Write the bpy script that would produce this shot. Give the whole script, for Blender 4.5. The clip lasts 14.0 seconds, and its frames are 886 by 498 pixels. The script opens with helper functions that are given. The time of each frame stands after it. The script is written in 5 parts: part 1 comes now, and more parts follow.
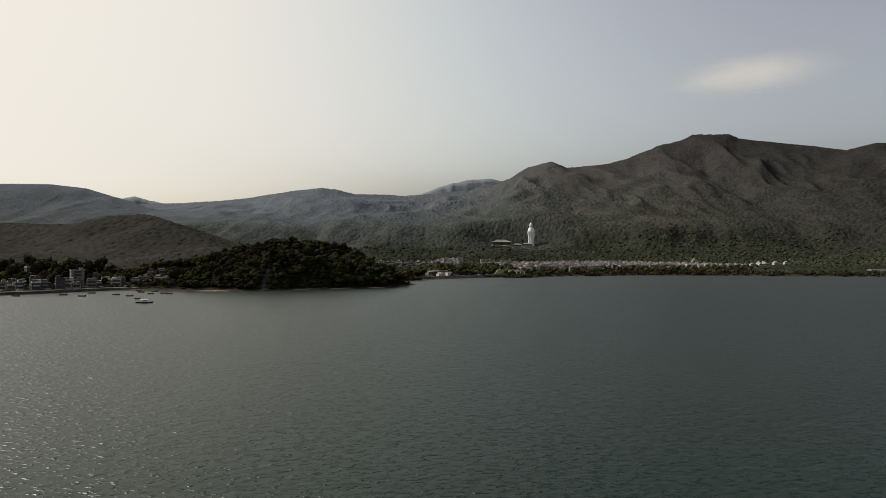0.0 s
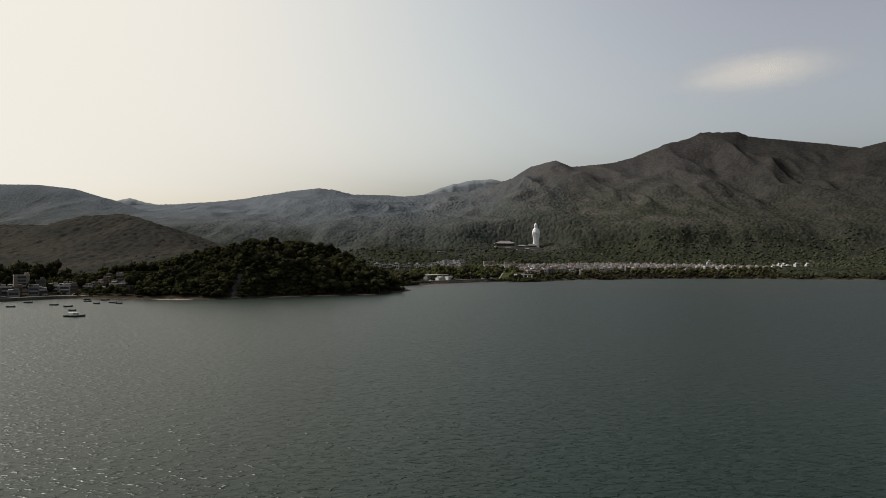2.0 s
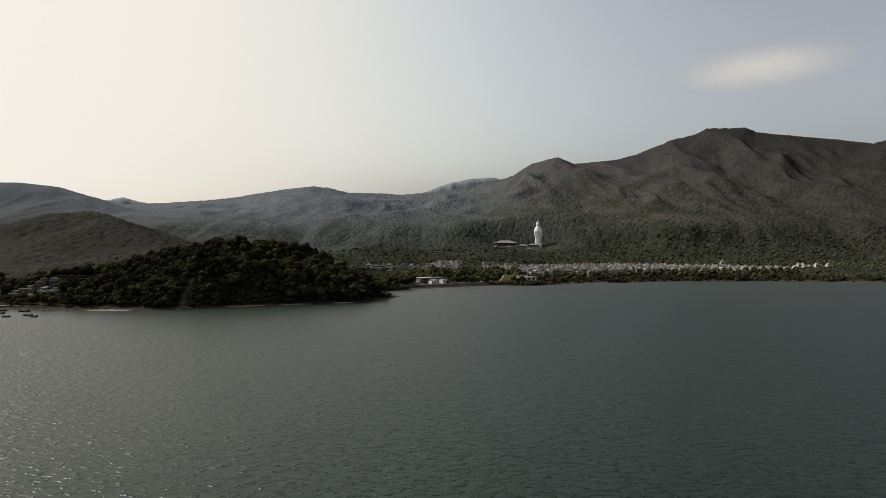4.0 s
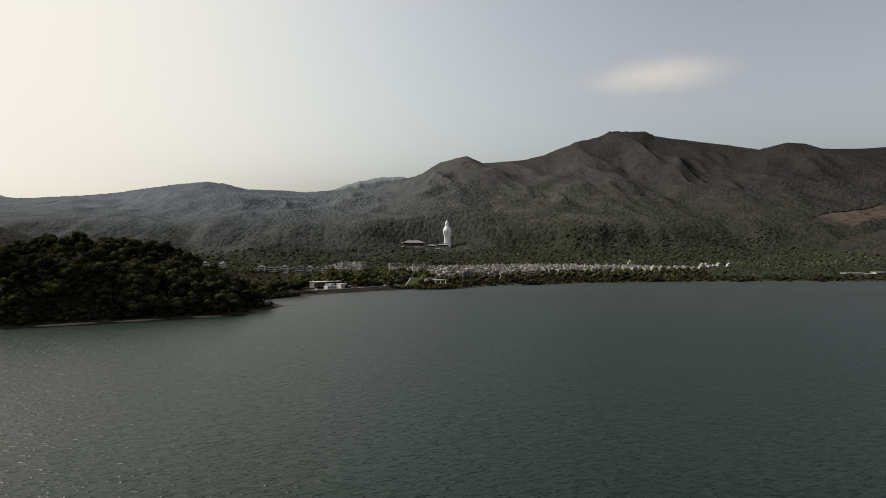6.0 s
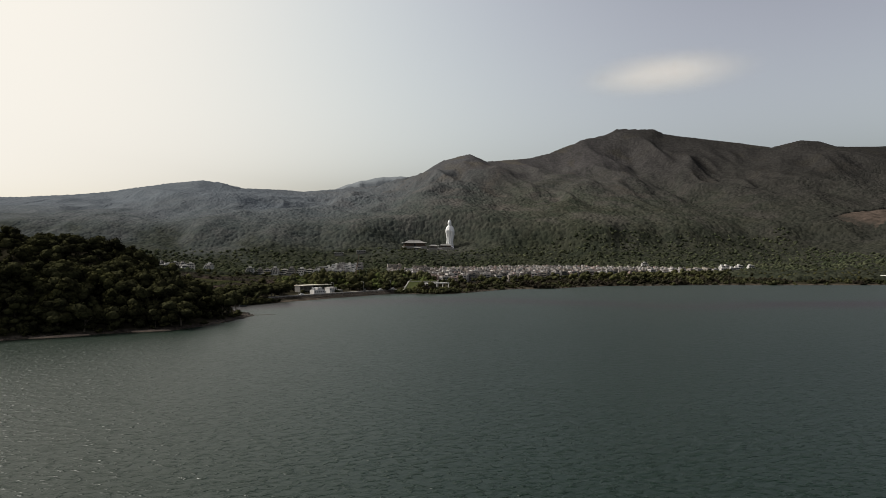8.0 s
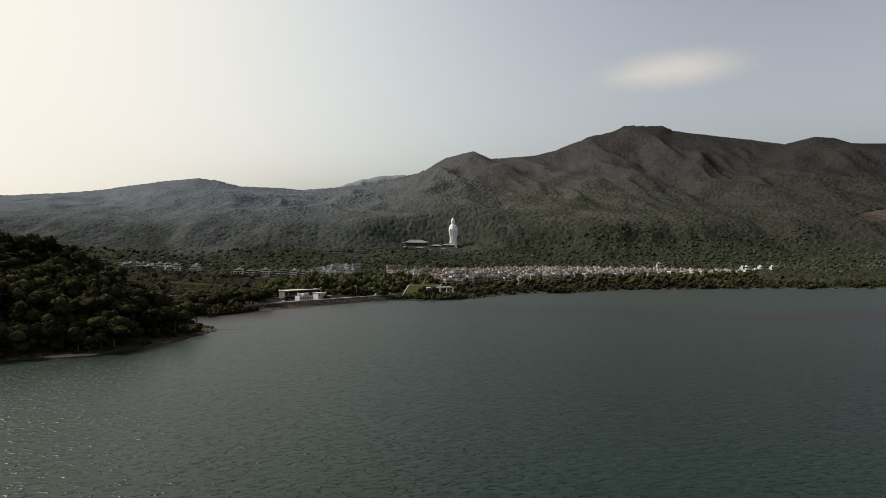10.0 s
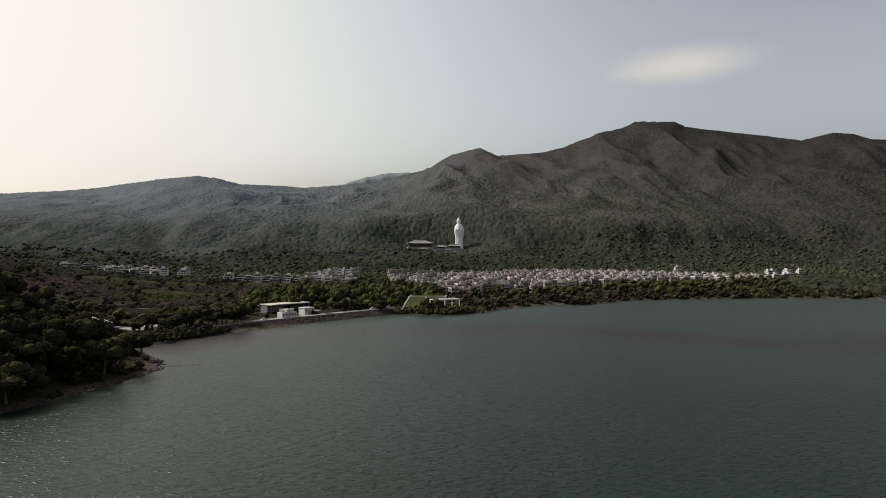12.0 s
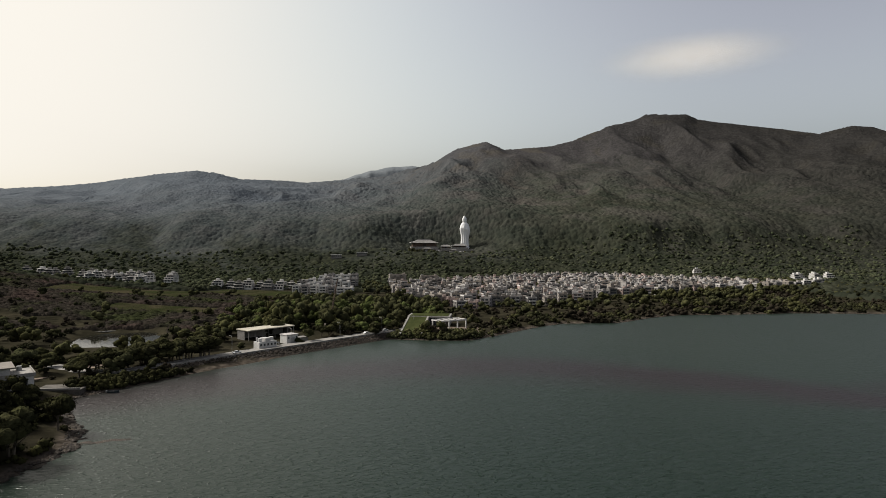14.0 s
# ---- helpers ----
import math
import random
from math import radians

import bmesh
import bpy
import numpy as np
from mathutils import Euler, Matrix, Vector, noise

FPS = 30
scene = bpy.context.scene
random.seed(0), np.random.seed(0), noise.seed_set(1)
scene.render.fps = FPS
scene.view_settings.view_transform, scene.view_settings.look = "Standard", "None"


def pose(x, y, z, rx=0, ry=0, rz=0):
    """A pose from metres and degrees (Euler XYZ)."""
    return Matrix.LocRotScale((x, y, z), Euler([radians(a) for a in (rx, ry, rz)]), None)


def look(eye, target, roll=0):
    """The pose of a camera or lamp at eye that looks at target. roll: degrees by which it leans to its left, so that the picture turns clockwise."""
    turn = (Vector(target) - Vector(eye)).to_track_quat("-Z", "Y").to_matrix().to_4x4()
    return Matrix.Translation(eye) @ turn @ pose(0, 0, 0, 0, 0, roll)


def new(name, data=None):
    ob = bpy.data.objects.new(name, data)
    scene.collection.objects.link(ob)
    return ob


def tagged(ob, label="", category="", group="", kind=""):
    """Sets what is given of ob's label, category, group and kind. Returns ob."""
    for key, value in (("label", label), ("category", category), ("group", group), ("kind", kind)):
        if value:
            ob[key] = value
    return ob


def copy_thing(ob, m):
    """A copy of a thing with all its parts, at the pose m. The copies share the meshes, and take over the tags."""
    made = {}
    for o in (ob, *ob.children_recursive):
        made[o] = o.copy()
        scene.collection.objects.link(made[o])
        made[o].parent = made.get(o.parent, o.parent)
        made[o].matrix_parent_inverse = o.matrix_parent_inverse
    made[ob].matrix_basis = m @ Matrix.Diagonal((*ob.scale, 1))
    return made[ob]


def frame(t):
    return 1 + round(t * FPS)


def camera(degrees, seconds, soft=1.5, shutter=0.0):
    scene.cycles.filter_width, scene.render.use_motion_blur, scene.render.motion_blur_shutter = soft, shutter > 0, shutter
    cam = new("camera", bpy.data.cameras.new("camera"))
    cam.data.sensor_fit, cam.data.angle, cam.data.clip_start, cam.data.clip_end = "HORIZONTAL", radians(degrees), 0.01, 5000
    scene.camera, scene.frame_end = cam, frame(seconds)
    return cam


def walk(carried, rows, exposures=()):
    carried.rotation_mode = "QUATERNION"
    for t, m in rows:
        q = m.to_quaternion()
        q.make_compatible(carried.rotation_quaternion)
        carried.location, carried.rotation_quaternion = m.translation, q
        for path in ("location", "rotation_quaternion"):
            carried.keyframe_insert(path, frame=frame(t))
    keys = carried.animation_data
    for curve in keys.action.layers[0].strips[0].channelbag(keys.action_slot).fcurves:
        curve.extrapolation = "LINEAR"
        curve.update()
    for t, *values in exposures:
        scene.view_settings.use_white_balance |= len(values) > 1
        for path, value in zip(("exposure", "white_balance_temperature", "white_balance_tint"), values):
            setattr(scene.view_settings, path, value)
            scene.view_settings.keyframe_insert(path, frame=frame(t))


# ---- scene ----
cam = camera(72.18, 14.0, soft=0.9)

PATH = [
    (0, pose(0.00, -0.00, 35.11, 90.338, -0.219, -0.000)),
    (0.5, pose(0.27, 19.10, 34.95, 90.444, -0.189, -0.007)),
    (1, pose(0.65, 38.25, 34.81, 90.491, -0.180, 0.164)),
    (1.5, pose(1.21, 57.48, 34.73, 90.525, -0.191, 0.155)),
    (2, pose(2.07, 76.86, 34.73, 90.536, -0.095, 0.136)),
    (2.2, pose(2.70, 84.68, 34.82, 90.533, -0.087, 0.135)),
    (4.3, pose(9.82, 166.93, 35.88, 90.505, -0.001, 0.139)),
    (4.4, pose(10.19, 170.83, 35.93, 90.504, 0.003, -0.515)),
    (4.5, pose(10.56, 174.73, 35.98, 90.502, 0.007, -1.460)),
    (4.6, pose(10.98, 178.60, 36.02, 90.495, 0.023, -2.553)),
    (4.7, pose(11.49, 182.42, 36.05, 90.487, 0.040, -3.770)),
    (4.8, pose(12.05, 186.21, 36.07, 90.480, 0.057, -4.989)),
    (4.9, pose(12.63, 189.99, 36.09, 90.472, 0.074, -6.290)),
    (5, pose(13.20, 193.76, 36.10, 90.465, 0.090, -7.541)),
    (5.1, pose(13.75, 197.54, 36.11, 90.473, 0.092, -8.437)),
    (5.2, pose(14.31, 201.31, 36.12, 90.481, 0.094, -8.449)),
    (5.4, pose(15.44, 208.82, 36.12, 90.498, 0.098, -8.428)),
    (5.5, pose(16.01, 212.55, 36.11, 90.506, 0.100, -8.424)),
    (6, pose(18.87, 231.02, 35.95, 90.541, 0.099, -8.400)),
    (6.5, pose(21.67, 249.14, 35.65, 90.598, 0.103, -8.354)),
    (7, pose(24.29, 266.90, 35.27, 90.630, 0.078, -8.297)),
    (7.5, pose(26.74, 284.28, 34.92, 90.659, 0.059, -8.223)),
    (8, pose(28.99, 301.31, 34.74, 90.677, 0.063, -8.183)),
    (10.5, pose(39.09, 381.07, 36.92, 90.630, 0.039, -7.829)),
    (11, pose(41.28, 396.20, 38.76, 90.550, 0.029, -7.690)),
    (11.5, pose(43.46, 411.02, 41.11, 90.506, 0.023, -7.555)),
    (12, pose(45.62, 425.50, 43.92, 90.414, 0.010, -7.433)),
    (12.5, pose(47.74, 439.67, 47.22, 90.378, 0.021, -7.317)),
    (13, pose(49.80, 453.57, 50.91, 90.390, -0.033, -7.151)),
    (13.5, pose(51.75, 467.30, 54.83, 90.342, -0.070, -7.021)),
    (14, pose(53.59, 480.97, 58.87, 89.711, -0.053, -6.937)),
]
# the lens brightens a little as it leaves the glare
walk(cam, PATH, exposures=[(0.0, 0.79), (5.0, 0.88), (14.0, 0.97)])

# ---- daylight ----
SUN_AZ, SUN_EL = -67.0, 42.0          # degrees from +y towards +x, and above the horizon
world = bpy.data.worlds.new("sky")
scene.world = world
world.use_nodes = True
wn, wl = world.node_tree.nodes, world.node_tree.links
wn.clear()
sky = wn.new("ShaderNodeTexSky")
sky.sky_type, sky.sun_disc = "NISHITA", False
sky.sun_elevation, sky.sun_rotation = radians(SUN_EL), radians(SUN_AZ)
sky.altitude, sky.air_density, sky.dust_density, sky.ozone_density = 0, 1.0, 5.0, 1.0


def sky_mix(blend, a, b):
    x = wn.new("ShaderNodeMix")
    x.data_type, x.blend_type = "RGBA", blend
    x.inputs["Factor"].default_value = 1.0
    for sock, v in ((x.inputs["A"], a), (x.inputs["B"], b)):
        if isinstance(v, tuple):
            sock.default_value = (*v, 1)
        else:
            wl.new(v, sock)
    return x.outputs["Result"]


# thick haze: the glow round the sun levels off, the far side of the sky stays dull
deep = wn.new("ShaderNodeGamma")
deep.inputs["Gamma"].default_value = 4.0
wl.new(sky.outputs[0], deep.inputs["Color"])
even = sky_mix("DIVIDE", deep.outputs[0], sky_mix("ADD", deep.outputs[0], (76.0, 76.0, 76.0)))
pale = wn.new("ShaderNodeHueSaturation")
pale.inputs["Saturation"].default_value = 0.34
wl.new(even, pale.inputs["Color"])
bg = wn.new("ShaderNodeBackground")
bg.inputs["Strength"].default_value = 0.15
wout = wn.new("ShaderNodeOutputWorld")
wl.new(sky_mix("MULTIPLY", pale.outputs[0], (3.42, 3.25, 2.95)), bg.inputs["Color"])      # warm dust in the air
wl.new(bg.outputs[0], wout.inputs["Surface"])

sun = new("sun", bpy.data.lights.new("sun", "SUN"))
sun.data.energy, sun.data.angle, sun.data.color = 2.9, radians(12.0), (1.0, 0.95, 0.88)
sdir = Vector((math.sin(radians(SUN_AZ)) * math.cos(radians(SUN_EL)),
               math.cos(radians(SUN_AZ)) * math.cos(radians(SUN_EL)), math.sin(radians(SUN_EL))))
sun.matrix_world = look(sdir * 500, (0, 0, 0))


# ---- materials ----
def nodes_of(name):
    m = bpy.data.materials.new(name)
    m.use_nodes = True
    n, l = m.node_tree.nodes, m.node_tree.links
    return m, n, l, n["Principled BSDF"]


def surface(name, dark, light, scale=1.0, rough=0.8, bump=0.3, metal=0.0, vary=0.0, island=False, detail=6, spec=0.3, broad=None):
    """Two colours mixed by noise at two scales in object space, with fine relief; vary: spread of value between objects or islands."""
    m, n, l, p = nodes_of(name)
    co = n.new("ShaderNodeTexCoord")
    big, fine = n.new("ShaderNodeTexNoise"), n.new("ShaderNodeTexNoise")
    big.inputs["Scale"].default_value, big.inputs["Detail"].default_value = scale * 0.22, 3
    fine.inputs["Scale"].default_value, fine.inputs["Detail"].default_value = scale * 2.1, detail
    l.new(co.outputs["Object"], big.inputs["Vector"]), l.new(co.outputs["Object"], fine.inputs["Vector"])
    add = n.new("ShaderNodeMath")
    add.operation = "MULTIPLY_ADD"
    add.inputs[1].default_value = 0.55
    half = n.new("ShaderNodeMath")
    half.operation = "MULTIPLY"
    half.inputs[1].default_value = 0.45
    l.new(fine.outputs["Fac"], half.inputs[0])
    l.new(big.outputs["Fac"], add.inputs[0]), l.new(half.outputs[0], add.inputs[2])
    ramp = n.new("ShaderNodeValToRGB")
    ramp.color_ramp.elements[0].position, ramp.color_ramp.elements[1].position = 0.35, 0.65
    ramp.color_ramp.elements[0].color, ramp.color_ramp.elements[1].color = (*dark, 1), (*light, 1)
    l.new(add.outputs[0], ramp.inputs["Fac"])
    col = ramp.outputs["Color"]
    if broad:
        wide, blend, lim = n.new("ShaderNodeTexNoise"), n.new("ShaderNodeMix"), n.new("ShaderNodeMapRange")
        wide.inputs["Scale"].default_value, wide.inputs["Detail"].default_value, wide.inputs["Distortion"].default_value = broad[1], 5, 0.8
        l.new(co.outputs["Object"], wide.inputs["Vector"]), l.new(wide.outputs["Fac"], lim.inputs["Value"])
        lim.inputs["From Min"].default_value, lim.inputs["From Max"].default_value, lim.inputs["To Max"].default_value = 0.42, 0.66, 0.85
        blend.data_type, blend.inputs["B"].default_value = "RGBA", (*broad[0], 1)
        l.new(lim.outputs[0], blend.inputs["Factor"]), l.new(col, blend.inputs["A"])
        col = blend.outputs["Result"]
    if vary:
        info = n.new("ShaderNodeNewGeometry" if island else "ShaderNodeObjectInfo")
        hsv = n.new("ShaderNodeHueSaturation")
        rng = n.new("ShaderNodeMapRange")
        rng.inputs["To Min"].default_value, rng.inputs["To Max"].default_value = 1 - vary, 1 + vary
        l.new(info.outputs["Random Per Island" if island else "Random"], rng.inputs["Value"])
        l.new(rng.outputs[0], hsv.inputs["Value"])
        hue = n.new("ShaderNodeMapRange")
        hue.inputs["From Min"].default_value, hue.inputs["From Max"].default_value = 0, 1
        hue.inputs["To Min"].default_value, hue.inputs["To Max"].default_value = 0.5 + 0.03 * vary, 0.5 - 0.05 * vary
        swap = n.new("ShaderNodeMath")
        swap.operation, swap.inputs[1].default_value = "PINGPONG", 0.37
        l.new(info.outputs["Random Per Island" if island else "Random"], swap.inputs[0])
        l.new(swap.outputs[0], hue.inputs["Value"]), l.new(hue.outputs[0], hsv.inputs["Hue"])
        l.new(col, hsv.inputs["Color"])
        col = hsv.outputs["Color"]
    l.new(col, p.inputs["Base Color"])
    p.inputs["Roughness"].default_value, p.inputs["Metallic"].default_value = rough, metal
    p.inputs["Specular IOR Level"].default_value = spec
    if bump and broad:
        leafy_ = n.new("ShaderNodeTexNoise")
        leafy_.inputs["Scale"].default_value, leafy_.inputs["Detail"].default_value = 1.3, 5
        l.new(co.outputs["Object"], leafy_.inputs["Vector"])
        fine = leafy_
    if bump:
        b = n.new("ShaderNodeBump")
        b.inputs["Strength"].default_value, b.inputs["Distance"].default_value = bump, 0.5 / scale
        l.new(fine.outputs["Fac"], b.inputs["Height"]), l.new(b.outputs[0], p.inputs["Normal"])
    return m


SCRUB = surface("hill_scrub", (0.022, 0.022, 0.019), (0.039, 0.038, 0.033), 0.55, 0.95, 0.6, spec=0.0, broad=((0.044, 0.040, 0.034), 0.01))
LEAF_NEAR = surface("broad_leaves", (0.010, 0.010, 0.006), (0.031, 0.030, 0.016), 0.5, 0.9, 1.0, vary=0.5, island=True, spec=0.0, broad=((0.052, 0.050, 0.021), 0.05))
LEAF_PLAIN = surface("garden_leaves", (0.019, 0.020, 0.011), (0.054, 0.053, 0.026), 0.9, 0.9, 1.0, vary=0.55, island=True, spec=0.0, broad=((0.052, 0.049, 0.021), 0.03))
LEAF_DRY = surface("dry_twigs", (0.015, 0.012, 0.009), (0.036, 0.030, 0.022), 0.6, 0.95, 0.6, spec=0.0, broad=((0.020, 0.024, 0.010), 0.02))
BARK = surface("bark", (0.05, 0.04, 0.03), (0.12, 0.10, 0.075), 3.0, 0.9, 0.6)
GRASS = surface("grass", (0.024, 0.030, 0.010), (0.050, 0.056, 0.020), 0.6, 0.95, 0.5, spec=0.02)
FIELD = surface("field_grass", (0.014, 0.017, 0.007), (0.028, 0.033, 0.013), 0.25, 0.95, 0.5, spec=0.0, broad=((0.050, 0.042, 0.026), 0.03))
SOIL = surface("bare_soil", (0.10, 0.075, 0.055), (0.20, 0.155, 0.115), 0.5, 0.95, 0.5)
SAND = surface("beach_sand", (0.13, 0.10, 0.075), (0.27, 0.21, 0.16), 0.8, 0.95, 0.3)
ROCK = surface("shore_rock", (0.022, 0.017, 0.013), (0.062, 0.048, 0.037), 1.2, 0.9, 0.7, vary=0.35, island=True)
CONCRETE = surface("weathered_concrete", (0.15, 0.143, 0.13), (0.29, 0.275, 0.25), 1.0, 0.85, 0.25, vary=0.1)
ASPHALT = surface("asphalt", (0.07, 0.068, 0.065), (0.12, 0.115, 0.11), 1.5, 0.9, 0.2)
WHITE = surface("white_paint", (0.38, 0.37, 0.355), (0.56, 0.55, 0.525), 0.8, 0.6, 0.1, vary=0.08)
GLASS = surface("dark_window_glass", (0.02, 0.024, 0.028), (0.05, 0.055, 0.06), 0.7, 0.12, 0, vary=0.3, spec=0.6)
STEEL = surface("grey_steel", (0.20, 0.20, 0.20), (0.36, 0.36, 0.35), 2.0, 0.5, 0.1, metal=0.5)


def part(name, bm, material, parent=None, label="", smooth=False):
    """Links a bmesh as one mesh object, under a thing or a part."""
    me = bpy.data.meshes.new(name)
    bm.to_mesh(me)
    bm.free()
    me.materials.append(material)
    if smooth:
        me.polygons.foreach_set("use_smooth", [True] * len(me.polygons))
    ob = new(name, me)
    if parent:
        ob.parent = parent
    if label:
        ob["label"] = label
    return ob


def cloud_mesh(name, verts, faces, material, smooth=False):
    """A mesh from numpy arrays; faces is an (n, 3) or (n, 4) array of indices."""
    me = bpy.data.meshes.new(name)
    n, k = faces.shape
    me.vertices.add(len(verts))
    me.vertices.foreach_set("co", np.ascontiguousarray(verts, dtype=np.float32).ravel())
    me.loops.add(n * k)
    me.loops.foreach_set("vertex_index", np.ascontiguousarray(faces, dtype=np.int32).ravel())
    me.polygons.add(n)
    me.polygons.foreach_set("loop_start", np.arange(0, n * k, k, dtype=np.int32))
    me.polygons.foreach_set("use_smooth", np.full(n, smooth))
    me.update(calc_edges=True)
    me.materials.append(material)
    return me


def box(bm, x0, x1, y0, y1, z0, z1, bevel=0.0):
    vs = [bm.verts.new((x, y, z)) for z in (z0, z1) for x, y in ((x0, y0), (x1, y0), (x1, y1), (x0, y1))]
    fs = [bm.faces.new([vs[i] for i in f]) for f in
          ((0, 3, 2, 1), (4, 5, 6, 7), (0, 1, 5, 4), (1, 2, 6, 5), (2, 3, 7, 6), (3, 0, 4, 7))]
    if bevel:
        es = list({e for f in fs for e in f.edges})
        bmesh.ops.bevel(bm, geom=es, offset=bevel, segments=1, affect="EDGES")
    return bm


def boxed(*a, **k):
    return box(bmesh.new(), *a, **k)


def tube(bm, a, b, r0, r1, sides=6):
    """A tapered round bar from a to b."""
    a, b = Vector(a), Vector(b)
    q = (b - a).to_track_quat("Z", "Y")
    rings = []
    for c, r in ((a, r0), (b, r1)):
        rings.append([bm.verts.new(c + q @ Vector((r * math.cos(2 * math.pi * i / sides), r * math.sin(2 * math.pi * i / sides), 0))) for i in range(sides)])
    for i in range(sides):
        j = (i + 1) % sides
        bm.faces.new((rings[0][i], rings[0][j], rings[1][j], rings[1][i]))
    bm.faces.new(rings[0][::-1]), bm.faces.new(rings[1])
    return bm


def thing(name, x, y, z, turn=0.0, label="", category="", group="", kind=""):
    """An Empty at a thing's base, which parents its parts."""
    ob = new(name)
    ob.matrix_basis = pose(x, y, z, 0, 0, turn)
    ob.empty_display_size = 0.5
    return tagged(ob, label, category, group, kind)


# ---- numpy gradient noise ----
rng = np.random.RandomState(7)
PERM = np.concatenate([rng.permutation(256)] * 2)
ANG = rng.rand(256) * 2 * np.pi


def perlin(x, y):
    x, y = np.asarray(x, float), np.asarray(y, float)
    xi, yi = np.floor(x).astype(int), np.floor(y).astype(int)
    xf, yf = x - xi, y - yi
    u, v = xf ** 3 * (xf * (xf * 6 - 15) + 10), yf ** 3 * (yf * (yf * 6 - 15) + 10)

    def g(ix, iy, dx, dy):
        a = ANG[PERM[PERM[ix & 255] + (iy & 255)]]
        return np.cos(a) * dx + np.sin(a) * dy
    lo = g(xi, yi, xf, yf) * (1 - u) + g(xi + 1, yi, xf - 1, yf) * u
    hi = g(xi, yi + 1, xf, yf - 1) * (1 - u) + g(xi + 1, yi + 1, xf - 1, yf - 1) * u
    return (lo * (1 - v) + hi * v) * 1.5


def fbm(x, y, octaves=4, ridged=False):
    s, a = 0.0, 1.0
    for k in range(octaves):
        n = perlin(x * 2 ** k + 17.3 * k, y * 2 ** k - 9.1 * k)
        s = s + a * ((1 - 2 * np.sqrt(n * n + 0.010)) if ridged else n)
        a *= 0.5
    return s / 1.9

# ---- the lie of the land ----
SHORE = [(-2600, 380), (-900, 400), (-520, 420), (-400, 450), (-350, 480), (-337, 494), (-323, 516), (-313, 532), (-298, 548),
         (-248, 539), (-218, 538), (-183, 541), (-160, 549), (-139, 566), (-107, 582), (-84, 594), (-58, 602), (-46, 619),
         (-38, 645), (-33, 670), (-39, 686), (-50, 706), (-65, 724), (-58, 733), (-50, 743), (-25, 776), (-3, 798), (8, 812), (21, 828), (35, 844),
         (52, 861), (66, 866), (91, 858), (115, 854), (147, 883), (181, 917), (201, 928), (245, 928), (282, 955), (318, 972),
         (366, 970), (424, 974), (500, 960), (640, 940), (800, 930), (1200, 900), (2600, 850)]
CREST = [(-2400, 2500, 300), (-1700, 2600, 235), (-1128, 2600, 241), (-940, 2600, 253), (-854, 2600, 262), (-642, 2600, 296),
         (-524, 2600, 309), (-461, 2605, 304), (-387, 2640, 287), (-183, 2840, 301), (120, 2760, 316), (213, 2690, 342),
         (297, 2650, 360), (365, 2600, 402), (457, 2562, 422), (524, 2580, 397), (640, 2600, 411), (716, 2650, 426),
         (810, 2680, 453), (915, 2700, 497), (955, 2700, 517), (1050, 2720, 540), (1122, 2727, 573), (1260, 2683, 564),
         (1300, 2660, 539), (1390, 2620, 521), (1540, 2520, 484), (1611, 2432, 452), (1707, 2400, 476), (1789, 2400, 475),
         (1863, 2400, 457), (2039, 2400, 462), (2600, 2400, 510)]
# spurs that run down from the crest, and the lower hills: points (x, y, z), half width
SPURS = [([(457, 2500, 380), (400, 2250, 255), (330, 2020, 150), (300, 1850, 85)], 230),
         ([(1150, 2640, 500), (1120, 2450, 390), (1140, 2250, 260), (1200, 2000, 150)], 230),
         ([(600, 2560, 385), (650, 2430, 320), (716, 2314, 272), (815, 2222, 239), (860, 2146, 218), (904, 2080, 195), (949, 2024, 151), (1011, 1936, 118), (1081, 1847, 86)], 170),
         ([(840, 2180, 215), (730, 1900, 120), (620, 1680, 55)], 190),
         ([(1340, 2560, 420), (1350, 2300, 275), (1280, 2000, 160)], 330),
         ([(1700, 2330, 430), (1640, 2050, 250), (1540, 1820, 130)], 240),
         ([(200, 2600, 300), (65, 2293, 180), (-90, 2150, 130), (-233, 2027, 88), (-330, 1900, 50)], 170),
         ([(65, 2293, 180), (60, 2000, 95), (20, 1750, 40)], 190),
         ([(-183, 2740, 260), (-320, 2420, 150), (-450, 2150, 72)], 200),
         ([(-500, 2520, 270), (-470, 2200, 165), (-420, 1900, 75)], 240),
         ([(-900, 2500, 215), (-880, 2200, 140), (-810, 1960, 98), (-700, 1830, 55)], 200),
         ([(-1900, 2200, 275), (-1606, 2200, 272), (-1422, 2200, 271), (-1298, 2200, 257), (-1175, 2180, 221), (-950, 2120, 132)], 420),
         ([(-960, 1120, 88), (-802, 1100, 74), (-669, 1100, 72), (-600, 1100, 88), (-541, 1100, 91), (-480, 1060, 76), (-360, 965, 36)], 170),
         ([(1250, 1400, 92), (1420, 1370, 135), (1800, 1330, 190)], 200),
         ([(1150, 1560, 62), (1290, 1690, 105), (1480, 1760, 140)], 190)]
# the wooded headland
HEAD = [([(-262, 655, 18), (-215, 690, 34), (-186, 700, 41), (-150, 690, 40), (-115, 690, 35), (-92, 684, 24), (-74, 682, 11), (-54, 678, 4)], 62),
        ([(-222, 606, 15), (-200, 596, 22), (-160, 594, 27), (-125, 614, 24), (-92, 634, 16)], 38)]


